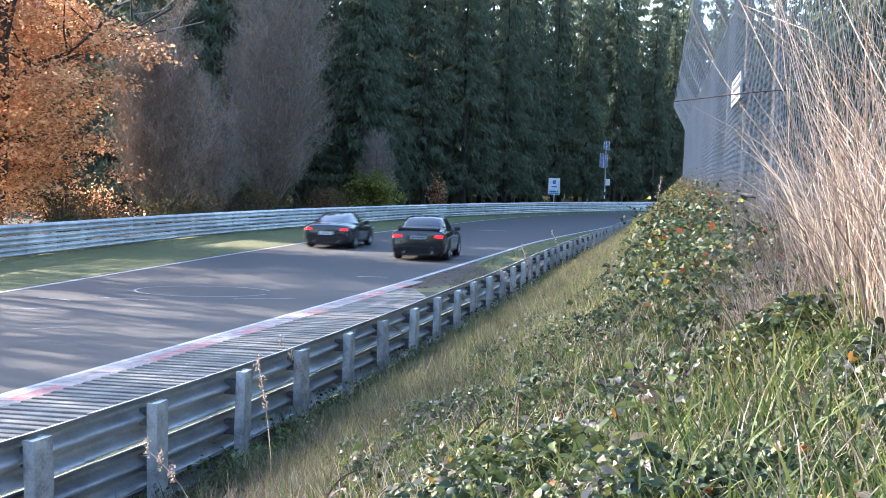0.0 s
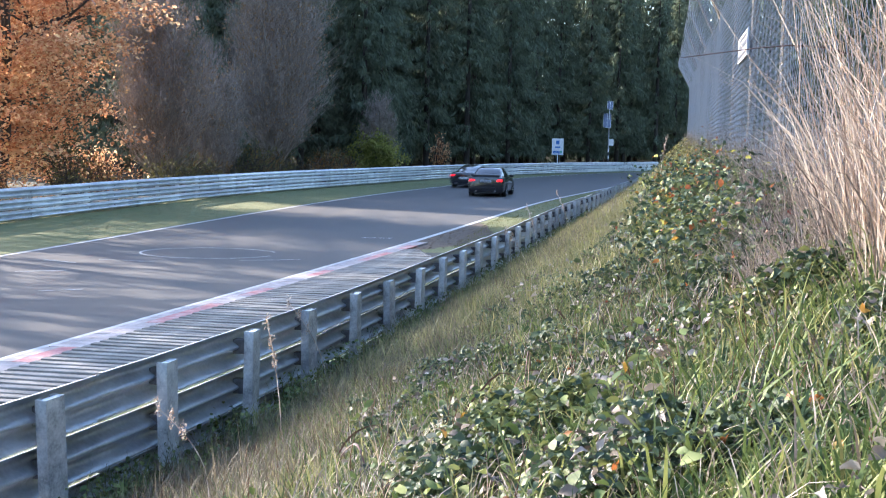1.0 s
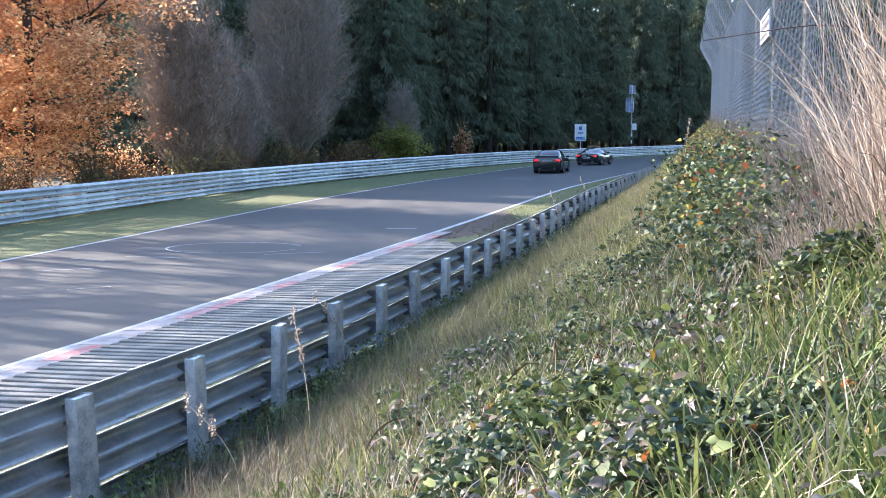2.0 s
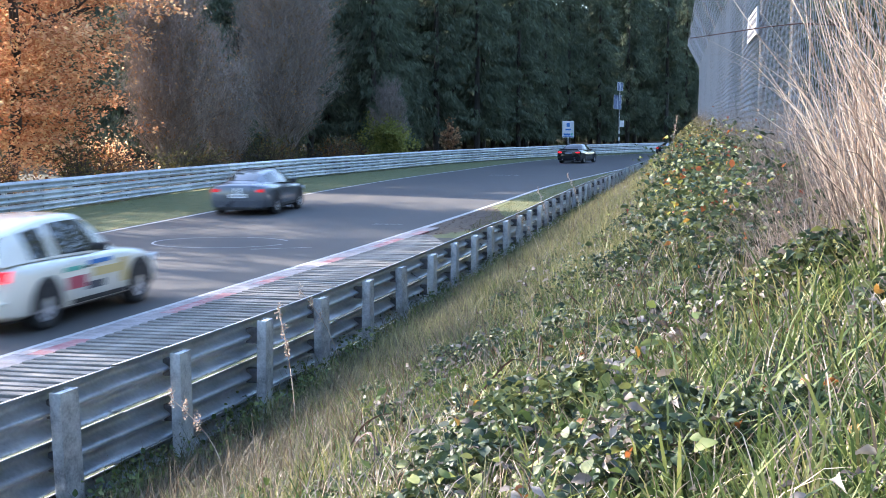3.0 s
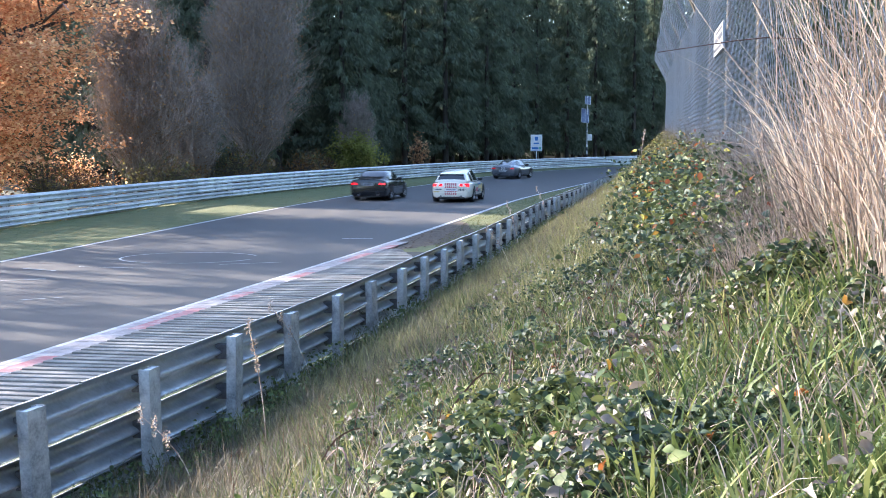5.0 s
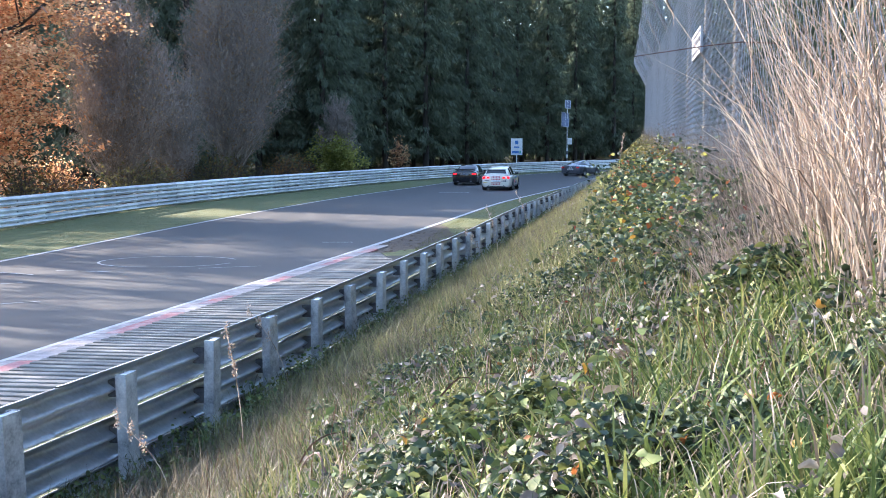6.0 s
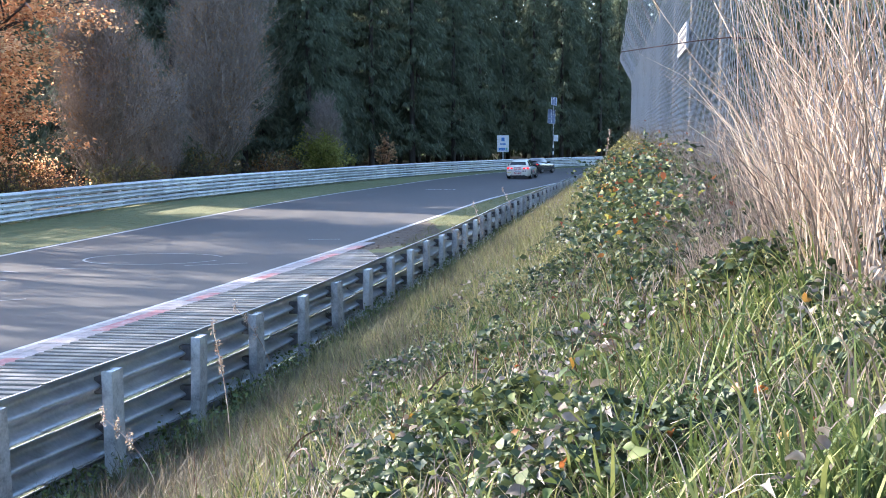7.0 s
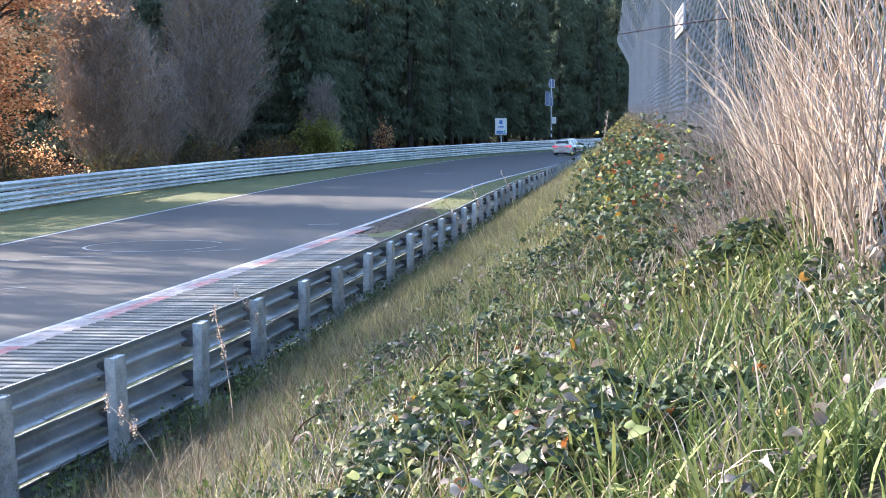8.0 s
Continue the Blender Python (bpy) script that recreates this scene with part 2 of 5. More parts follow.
def smooth_curve(points, width=4.0):
    """A smooth x(y) through the given (x, y) stations."""
    p = np.array(points, float)
    ys = np.arange(p[0, 1] - 150, p[-1, 1] + 60, 0.5)
    s0 = (p[1, 0] - p[0, 0]) / (p[1, 1] - p[0, 1])
    s1 = (p[-1, 0] - p[-2, 0]) / (p[-1, 1] - p[-2, 1])
    xs = np.interp(ys, p[:, 1], p[:, 0])
    xs = np.where(ys < p[0, 1], p[0, 0] + s0 * (ys - p[0, 1]), xs)
    xs = np.where(ys > p[-1, 1], p[-1, 0] + s1 * (ys - p[-1, 1]), xs)
    k = np.exp(-0.5 * (np.arange(-24, 25) * 0.5 / width) ** 2)
    pad = np.r_[xs[0] - s0 * 0.5 * np.arange(24, 0, -1), xs, xs[-1] + s1 * 0.5 * np.arange(1, 25)]
    sm = np.convolve(pad, k / k.sum(), "valid")
    return lambda y: np.interp(y, ys, sm)


# ---- plan: edges of the track as x(y) ----
LEFT_LINE = smooth_curve([(-13.2, 0), (-8.95, 24.4), (-8.4, 27), (-7.0, 36), (-4.5, 50), (-1.7, 62.6), (0.9, 71.5), (2.9, 80), (7.2, 94.5), (12.3, 107), (20.5, 122), (33, 138), (50, 154)])
LEFT_RAIL = smooth_curve([(-16.5, 0), (-12.2, 32.5), (-11.3, 38), (-10.0, 47.5), (-8.7, 53), (-6.9, 61), (-5.2, 66), (-2.0, 77), (1.0, 86), (3.3, 91.5), (8.6, 104), (14.8, 116), (24.4, 132), (36, 145), (52, 160)])
RIGHT_LINE = smooth_curve([(-7.7, 0), (-4.9, 13), (-4.4, 14.6), (-3.25, 19.4), (-2.0, 24.4), (-1.0, 28.5), (0, 32.8), (1.75, 40.6), (4.5, 53), (8.25, 66), (11.2, 76), (18.2, 97), (28.5, 117), (44, 137)], 3.0)
RIGHT_RAIL = smooth_curve([(-4.7, 0), (-2.5, 6.5), (-2.27, 7.2), (-1.85, 8.5), (-1.36, 10.4), (-0.95, 12), (-0.5, 14), (0.2, 17.1), (1.3, 22), (2.15, 26.2), (3.4, 32.1), (5.1, 39.3), (7.6, 50), (13.8, 76), (20.8, 98), (32, 118), (47.5, 138)], 2.0)


def fence_x(y):
    return 0.69 + 0.186 * np.asarray(y, float)


def ground_z(x, y):
    """Height of the ground: flat by the track, an embankment beyond the near rail."""
    x, y = np.asarray(x, float), np.asarray(y, float)
    xr = RIGHT_RAIL(y)
    xf = np.maximum(fence_x(y), xr + 2.2)
    u = (x - xr) / (xf - xr)
    foot = np.interp(y, [0, 8, 12, 40], [0.06, 0.08, 0.22, 0.26])
    crest = np.interp(y, [-10, 0, 35, 80, 200], [1.9, 2.0, 2.55, 2.9, 3.0])
    bank = foot + (crest - foot) * np.clip(u, 0, 1) ** 1.25 + np.clip(x - xf, 0, 8) * 0.12
    side = foot * np.clip((x - xr + 0.5) / 0.5, 0, 1)
    left = np.clip(LEFT_RAIL(y) - 2.5 - x, 0, 40) * 0.03
    return np.where(u > 0, bank, np.maximum(side, 0)) + left - 0.012


# ---- ground, one sheet to the horizon ----
def build_ground():
    ys = np.r_[-600, -200, -140, -80, -40, -20, np.arange(-10, 60, 0.75), np.arange(60, 175, 2.5), 190, 230, 300, 500, 900, 1600]
    verts, cols = [], 0
    for y in ys:
        yc = min(max(y, -140), 190)
        ll, lr, rl, rr, xf = LEFT_LINE(yc), LEFT_RAIL(yc), RIGHT_LINE(yc), RIGHT_RAIL(yc), max(fence_x(yc), RIGHT_RAIL(yc) + 2.2)
        xs = [-1500, -300, lr - 45, lr - 20, lr - 8, lr - 2.5, lr - 1, lr, (lr + ll) / 2, ll, (ll + rl) / 2, rl, (rl + rr) / 2, rr - 0.5, rr]
        xs += list(rr + (xf - rr) * np.arange(1, 15) / 14) + [xf + 1.5, xf + 4, xf + 8, xf + 30, 400, 1500]
        cols = len(xs)
        for x in xs:
            z = float(ground_z(x, yc))
            if rr < x <= xf + 4 and -10 < y < 60:
                z += 0.05 * noise.noise((x * 1.1, y * 0.9, 0.3)) + 0.03 * noise.noise((x * 3, y * 3, 5))
            verts.append((x, y, z))
    faces = [(r * cols + c, r * cols + c + 1, (r + 1) * cols + c + 1, (r + 1) * cols + c) for r in range(len(ys) - 1) for c in range(cols - 1)]
    g = new("ground", mesh("ground", verts, faces, SOIL, True))
    tagged(g, "mossy autumn ground with a grassy embankment", "ground", kind="structure")


def strip(name, left, right, y0, y1, z, material, step=1.0, thick=0.0):
    ys = np.arange(y0, y1 + 0.01, step)
    v = [(float(f(y)), y, z) for y in ys for f in (left, right)]
    f = [(2 * i, 2 * i + 1, 2 * i + 3, 2 * i + 2) for i in range(len(ys) - 1)]
    return mesh(name, v, f, material)


build_ground()
road = new("road", strip("road", lambda y: LEFT_LINE(y) - 0.15, lambda y: RIGHT_LINE(y) + 0.15, -140, 172, 0.0, ASPHALT))
tagged(road, "worn grey asphalt race track dappled with low sun", "road", kind="structure")
verge = new("verge_left", strip("verge", lambda y: LEFT_RAIL(y) - 1.5, lambda y: LEFT_LINE(y) - 0.14, -140, 172, 0.004, VERGE))
tagged(verge, "short green grass verge between track and far barrier", "grass verge", kind="structure")
verge2 = new("verge_right", strip("verge", lambda y: RIGHT_LINE(y) + 0.14, lambda y: RIGHT_RAIL(y) - 0.1, -140, 172, 0.002, VERGE))
tagged(verge2, "narrow grass verge between track and near barrier", "grass verge", kind="structure")
for name, f, w, y1 in (("edge_line_left", LEFT_LINE, 0.14, 172), ("edge_line_right", RIGHT_LINE, 0.16, 172)):
    ob = new(name, strip(name, lambda y, f=f, w=w: f(y) - w / 2, lambda y, f=f, w=w: f(y) + w / 2, -140, y1, 0.006, WHITE_LINE))
    tagged(ob, "worn white painted line along the track edge", "road marking", kind="structure")


# ---- kerb: painted edge stones and ribbed concrete ----
def build_kerb():
    kerb = new("kerb")
    tagged(kerb, "ribbed concrete kerb with worn red and white edge paint", "kerb", kind="structure")
    y0, y1 = -8.0, 30.0
    off = lambda d: (lambda y: RIGHT_LINE(y) + d)
    child("bed", strip("bed", off(0.08), off(1.8), y0, y1 - 2.5, 0.010, JOINT, 0.5), kerb)
    y, n = y0, 0
    while y < y1 - 0.6:
        for d0, d1, paint in ((0.12, 0.27, PALE_PAINT), (0.275, 0.5, RED_PAINT if n % 3 == 0 or n % 9 == 7 else PALE_PAINT)):
            seg = [(float(RIGHT_LINE(yy)) + d, yy) for yy in (y, y + 0.985) for d in (d0, d1)]
            bm = bmesh.new()
            vs = [bm.verts.new((x, yy, z)) for z in (0.008, 0.042) for x, yy in seg]
            for q in ((4, 5, 7, 6), (0, 1, 5, 4), (2, 6, 7, 3), (0, 4, 6, 2), (1, 3, 7, 5)):
                bm.faces.new([vs[i] for i in q])
            child("edge_stone", from_bm("edge_stone", bm, paint), kerb)
        y += 1.0
        n += 1
    # ribs lie square to the track
    bm = bmesh.new()
    box(bm, 0, 1.3, 0, 0.125, 0, 0.05, 0.01)
    rib = from_bm("rib", bm, CONCRETE)
    y = y0
    while y < y1 - 2.2:
        s = float(RIGHT_LINE(y + 0.5) - RIGHT_LINE(y - 0.5))
        w = min(1.0, 0.15 + (y1 - y - 2) / 3) * random.uniform(0.97, 1.0)
        ob = child("rib", rib, kerb, pose(float(RIGHT_LINE(y)) + 0.53, y, 0.012 + random.uniform(-0.004, 0.004), 0, random.uniform(-0.5, 0.5), math.degrees(-math.atan(s)) * 0.8 + random.uniform(-0.6, 0.6)))
        ob.scale = (w, 1, 1)
        y += 0.205
    # broken dirt where the kerb ends
    v, f = [], []
    for i, yy in enumerate(np.arange(26, 39, 0.5)):
        w = 1.35 * math.sin(math.pi * (i + 0.6) / 26) + 0.7 * noise.noise((yy * 1.3, 0, 0))
        x = float(RIGHT_LINE(yy)) + 0.12
        v += [(x, yy, 0.0135), (x + max(0.1, w), yy, 0.0045)]
        if i:
            f.append((2 * i - 2, 2 * i - 1, 2 * i + 1, 2 * i))
    child("dirt", mesh("dirt", v, f, DIRT), kerb, label="bare brown earth where the kerb ends")


# ---- guard rails ----
W_PROFILE = [(0.083 * abs(math.sin(2 * math.pi * k / 24)) ** 1.5, 0.3 * k / 24) for k in range(25)] + [(-0.02, 0.303)]


def beam_mesh(f, y0, y1, z, side, material, tall=1.0):
    """One W-beam length following x(y); side: +1 bulges to +x, -1 to -x."""
    ys = np.linspace(y0, y1, 9)
    n = len(W_PROFILE)
    v, fc = [], []
    for t in (0.0, 0.005):
        for y in ys:
            x = float(f(y))
            v += [(x + side * (d * 1.2 - 0.08 - t), y, z + 0.3 - (0.3 - h) * tall) for d, h in W_PROFILE]
    m = len(ys) * n
    for r in range(len(ys) - 1):
        for c in range(n - 1):
            q = (r * n + c, r * n + c + 1, (r + 1) * n + c + 1, (r + 1) * n + c)
            fc += [q, tuple(i + m for i in reversed(q))]
    for r in range(len(ys) - 1):
        for c in (0, n - 1):
            a, b = r * n + c, (r + 1) * n + c
            fc.append((a, b, b + m, a + m))
    return mesh("beam", v, fc, material, True)


def post_mesh(h, material):
    """A closed-face folded steel post with returned flanges and a turned top lip."""
    bm = bmesh.new()
    box(bm, -0.085, 0.085, 0.02, 0.028, -0.5, h, 0.003)
    box(bm, -0.075, 0.075, -0.03, 0.02, h - 0.012, h - 0.004, 0.002)
    box(bm, -0.085, -0.077, -0.05, 0.02, -0.5, h, 0.002)
    box(bm, 0.077, 0.085, -0.05, 0.02, -0.5, h, 0.002)
    box(bm, -0.077, -0.04, -0.05, -0.043, -0.5, h, 0.002)
    box(bm, 0.04, 0.077, -0.05, -0.043, -0.5, h, 0.002)
    return from_bm("post", bm, material)


def build_rail(name, f, y0, y1, spacing, side, top, material, post_material, label, first, pitch=0.33):
    rail = new(name)
    tagged(rail, label, "guard rail")
    zs = [top - 0.3 - pitch * i for i in range(3)]
    y = y0
    while y < y1:
        s = float(f(y + 0.5) - f(y - 0.5))
        dy = 4.0 / math.sqrt(1 + s * s)
        for z in zs:
            child("beam", beam_mesh(f, y - 0.05, y + dy + 0.05, z + random.uniform(-0.006, 0.006), side, material, 1.03 if side < 0 else 0.96), rail)
        y += dy
    bm = bmesh.new()
    box(bm, -0.035, 0.035, -0.15, -0.05, 0.09, 0.21, 0.008)
    tube(bm, (0, -0.24, 0.15), (0, -0.05, 0.15), 0.016, sides=6)
    spacer = from_bm("spacer", bm, DARK_STEEL)
    bolt = from_bm("bolt", tube(bmesh.new(), (-0.09, 0, 0), (-0.05, 0, 0), 0.022, sides=6), DARK_STEEL)
    pm = post_mesh(top - 0.02, post_material)
    y = first
    while y < y1:
        s = float(f(y + 0.5) - f(y - 0.5))
        heading = math.degrees(math.atan2(1, s)) - 90
        back = -side * 0.18
        # the closed face looks away from the beams
        turn = heading + (-90 if side < 0 else 90)
        p = child("post", pm, rail, pose(float(f(y)) + back, y, random.uniform(-0.02, 0.015), random.uniform(-1.5, 1.5), random.uniform(-1.2, 1.2) + (1.0 if side < 0 else 0), turn + random.uniform(-6, 6)))
        if side > 0 and 20 < y < 75:
            for z in zs:
                child("bolt", bolt, rail, pose(float(f(y)) + 0.0, y, z + 0.15, 0, 0, heading))
        if y < 45 and side < 0:
            for z in zs:
                child("spacer", spacer, rail, pose(float(f(y)) + back, y, z, 0, 0, turn))
        y += spacing / math.sqrt(1 + s * s)
    return rail


# ---- debris fence on the embankment ----
def build_fence():
    fence = new("debris_fence")
    tagged(fence, "tall galvanised chain-link debris fence with cranked top", "fence")
    y0, y1, zk, zt = -2.9, 36.1, 4.25, 4.9
    a = math.degrees(math.atan(0.186))
    # posts every three metres, cranked toward the track
    bm = bmesh.new()
    tube(bm, (0, 0, 1.2), (0, 0, zk), 0.036, 0.034, 10)
    tube(bm, (0, 0, zk - 0.05), (-0.34, 0, zt), 0.03, 0.026)
    pm = from_bm("post", bm, FENCE_POST)
    y = 13.4 - 2.9 * 5
    while y < y1 + 0.1:
        if y < 0 or y > 6:
            child("post", pm, fence, pose(float(fence_x(y)) + 0.06, y, 0, 0, random.uniform(-0.4, 0.4), -a))
        y += 2.9
    # woven wire: upright zigzag wires that hook into each other
    cell, r = 0.052, 0.0016
    ym = -2.0
    length = (y1 - ym) / math.cos(radians(a))
    zs = np.arange(1.5, zt + 0.03, cell)
    rows = np.arange(len(zs))
    cosa, sina = math.cos(radians(a)), math.sin(radians(a))
    V, T, base = [], [], 0
    for k in range(int(length / cell)):
        s = (k + (rows + k) % 2) * cell
        lean = np.where(zs > zk, (zs - zk) / (zt - zk) * 0.34, 0.0)
        sag = 0.014 * math.sin(k * 0.07) + 0.008 * np.sin(zs * 3 + k * 0.02)
        px = fence_x(ym) + s * sina - lean * cosa + sag
        py = ym + s * cosa + lean * sina
        c = np.stack([px, py, zs], 1)
        for dx, dz in ((-r, 0), (r * 0.6, r), (r * 0.6, -r)):
            V.append(c + [dx, dz * 0.7, dz * 0.7])
        n = len(zs)
        i = np.arange(n - 1)
        for p, q in ((0, 1), (1, 2), (2, 0)):
            T.append(np.stack([base + p * n + i, base + p * n + i + 1, base + q * n + i + 1, base + q * n + i], 1))
        base += 3 * n
    me = arrays("chain_link", np.concatenate(V), np.concatenate(T), 4, WIRE)
    tagged(child("chain_link", me, fence), kind="stuff")
    for z, l in ((1.7, 0), (zk, 0), (zt, 0.34)):
        bm = tube(bmesh.new(), (float(fence_x(y0)) - l, y0, z), (float(fence_x(y1)) - l, y1, z), 0.0028, sides=5)
        child("tension_wire", from_bm("tension_wire", bm, WIRE), fence)
    # long board wired to the mesh, its print worn to bars
    bm = box(bmesh.new(), -0.01, 0.01, -0.6, 0.6, -0.11, 0.11, 0.003)
    board = new("fence_board", from_bm("board", bm, DULL_BOARD))
    board.matrix_basis = pose(float(fence_x(10.5)) - 0.035, 10.5, 3.36, 0, 0, -a)
    tagged(board, "narrow white board with dark bars wired to fence", "sign")
    for k, (z0, z1) in enumerate(((-0.08, -0.05), (-0.01, 0.03), (0.06, 0.08))):
        bm = box(bmesh.new(), -0.014, -0.0105, -0.55, 0.5 - 0.1 * k, z0, z1)
        child("bar", from_bm("bar", bm, DARK_PRINT), board)


build_kerb()


def build_clods():
    """Clods and torn turf where cars have run past the kerb's end."""
    rng = np.random.default_rng(17)
    y = rng.uniform(28.5, 38, 90)
    x = RIGHT_LINE(y) + 0.25 + rng.uniform(0, 1, 90) ** 1.3 * np.interp(y, [26, 30, 38], [1.0, 1.0, 0.3])
    V, F = [], []
    for i, (px, py) in enumerate(zip(x, y)):
        r = 0.015 + 0.045 * rng.uniform() ** 2
        ring0 = [(px + r * rng.uniform(0.7, 1.2) * math.cos(a), py + r * rng.uniform(0.7, 1.2) * math.sin(a), 0.0) for a in np.arange(6) * 1.0472]
        ring1 = [(px + (q[0] - px) * 0.6, py + (q[1] - py) * 0.6, 0.012 + r * rng.uniform(0.15, 0.4)) for q in ring0]
        V += ring0 + ring1
        F += [(12 * i + j, 12 * i + (j + 1) % 6, 12 * i + 6 + (j + 1) % 6, 12 * i + 6 + j) for j in range(6)]
        F += [(12 * i + 6, 12 * i + 7, 12 * i + 8, 12 * i + 9), (12 * i + 9, 12 * i + 10, 12 * i + 11, 12 * i + 6)]
    ob = new("earth_clods", arrays("earth_clods", V, F, 4, DIRT, True))
    tagged(ob, "loose brown earth clods at the end of the kerb", "earth", kind="stuff")


build_clods()

build_rail("guard_rail_near", RIGHT_RAIL, -22.7, 125, 1.33, -1, 1.0, GALV, GALV_POST, "three-beam galvanised guard rail on closely set steel posts", 5.31 - 1.3 * 21, 0.318)
build_rail("guard_rail_far", LEFT_RAIL, -24.0, 150, 2.0, 1, 0.97, RAIL_PALE, GALV_POST, "pale weathered three-beam guard rail across the track", -22.0, 0.325)
build_fence()


# ---- road details ----
def ring(name, cx, cy, rx, ry, w, z, material, a0=0, a1=360, n=40):
    v, f = [], []
    for i in range(n + 1):
        a = radians(a0 + (a1 - a0) * i / n)
        for k in (1, 1 - w):
            v.append((cx + rx * k * math.cos(a), cy + ry * k * math.sin(a), z))
        if i:
            f.append((2 * i - 2, 2 * i - 1, 2 * i + 1, 2 * i))
    return mesh(name, v, f, material)


circle = new("chalk_circle", ring("chalk_circle", -4.9, 26.4, 1.5, 1.25, 0.04, 0.005, CHALK, 20, 340))
tagged(circle, "thin white chalk circle drawn on the asphalt", "road marking", kind="structure")
for x, y, w, l, turn in ((3.1, 64.5, 1.6, 0.22, -8), (-7.2, 22.2, 0.9, 0.06, 25), (-3.4, 25.1, 1.3, 0.05, 20), (-6.2, 24.4, 1.2, 0.05, -14), (-1.5, 31.5, 0.8, 0.1, 0), (-7.4, 24.0, 0.9, 0.06, -30), (-6.0, 19.5, 0.7, 0.05, 30)):
    dash = new("paint_dash", mesh("paint_dash", [(-w / 2, -l / 2, 0), (w / 2, -l / 2, 0), (w / 2, l / 2, 0), (-w / 2, l / 2, 0)], [(0, 1, 2, 3)], CHALK))
    dash.matrix_basis = pose(x, y, 0.005, 0, 0, turn)
    tagged(dash, "small worn white paint mark on the asphalt", "road marking", "paint marks", "structure")


# ---- roadside sign and solar pole ----
def build_sign():
    sign = new("track_sign")
    sign.matrix_basis = pose(11.35, 114, 0, 0, 0, -4)
    tagged(sign, "white information board on a grey post behind barrier", "sign")
    child("post", from_bm("post", tube(bmesh.new(), (0, 0.05, -0.3), (0, 0.05, 3.1), 0.05), GALV_POST), sign)
    child("board", from_bm("board", box(bmesh.new(), -0.54, 0.54, -0.03, 0.0, 1.62, 3.15, 0.01), BOARD), sign)
    for x0, x1, z0, z1, m in ((-0.5, 0.5, 1.68, 1.74, BLUE_PRINT), (-0.42, 0.2, 1.8, 1.98, BLUE_PRINT), (0.24, 0.42, 1.8, 2.0, GREEN_PRINT), (-0.25, 0.25, 2.28, 2.4, BLUE_PRINT), (-0.15, 0.15, 2.6, 2.95, BLUE_PRINT)):
        child("print_bar", from_bm("print_bar", box(bmesh.new(), x0, x1, -0.036, -0.031, z0, z1), m), sign)


def build_pole():
    pole = new("solar_pole")
    pole.matrix_basis = pose(17.5, 124, 0, 0, 0, -8)
    tagged(pole, "slim grey mast with two solar panels and box", "mast")
    child("mast", from_bm("mast", tube(bmesh.new(), (0, 0, -0.3), (0, 0, 7.0), 0.07, 0.05), GALV_POST), pole)
    for k in range(4):
        child("band", from_bm("band", tube(bmesh.new(), (0, 0, 0.9 + 0.35 * k), (0, 0, 1.2 + 0.35 * k), 0.078), (DARK_PRINT, BOARD)[k % 2]), pole)
    for z, w, h, x in ((6.65, 0.58, 0.95, 0.05), (5.1, 0.78, 1.65, -0.2)):
        panel = child("solar_panel", from_bm("solar_panel", box(bmesh.new(), -w / 2, w / 2, -0.03, 0.03, -h / 2, h / 2, 0.01), GALV_POST), pole, pose(x, -0.12, z, -28, 6, 10), "tilted blue solar panel")
        for i in range(2):
            for j in range(3):
                x0, z0 = -w / 2 + 0.03 + i * (w / 2 - 0.02), -h / 2 + 0.03 + j * (h - 0.04) / 3
                child("cell", from_bm("cell", box(bmesh.new(), x0, x0 + w / 2 - 0.05, -0.036, -0.031, z0, z0 + h / 3 - 0.03), SOLAR), panel)
    child("control_box", from_bm("control_box", box(bmesh.new(), 0.06, 0.5, -0.15, 0.15, 2.6, 3.25, 0.02), BOARD), pole, None, "white control box")


build_sign()
build_pole()


# ---- cars ----
def spline(rows, n):
    """Resample rows of numbers smoothly (Catmull-Rom)."""
    p = np.array(rows, float)
    p = np.vstack([2 * p[0] - p[1], p, 2 * p[-1] - p[-2]])
    out = []
    for t in np.linspace(0, len(rows) - 1, n):
        i = min(int(t), len(rows) - 2)
        u = t - i
        a, b, c, d = p[i : i + 4]
        out.append(0.5 * (2 * b + (c - a) * u + (2 * a - 5 * b + 4 * c - d) * u * u + (3 * b - a - 3 * c + d) * u**3))
    return np.array(out)


def loft(name, sections, material, caps=True):
    n, m = len(sections), len(sections[0])
    v = [p for sec in sections for p in sec]
    f = [(i * m + j, i * m + j + 1, (i + 1) * m + j + 1, (i + 1) * m + j) for i in range(n - 1) for j in range(m - 1)]
    if caps:
        f += [tuple(range(m - 1, -1, -1)), tuple((n - 1) * m + j for j in range(m))]
    bm = bmesh.new()
    bv = [bm.verts.new(p) for p in v]
    for q in f:
        bm.faces.new([bv[i] for i in q])
    me = from_bm(name, bm, material, True)
    me.set_sharp_from_angle(angle=radians(38))
    return me


def body_section(y, w, zt, zs, zb):
    half = [(0.8 * w, zb), (0.95 * w, zb + 0.06), (0.985 * w, zb + 0.16), (w, (zb + zs) / 2), (0.99 * w, zs - 0.1), (0.95 * w, zs - 0.02), (0.88 * w, zs + (zt - zs) * 0.35), (0.7 * w, zs + (zt - zs) * 0.75), (0.35 * w, zt - 0.005), (0, zt)]
    return [(x, y, z) for x, z in half] + [(-x, y, z) for x, z in reversed(half[:-1])]


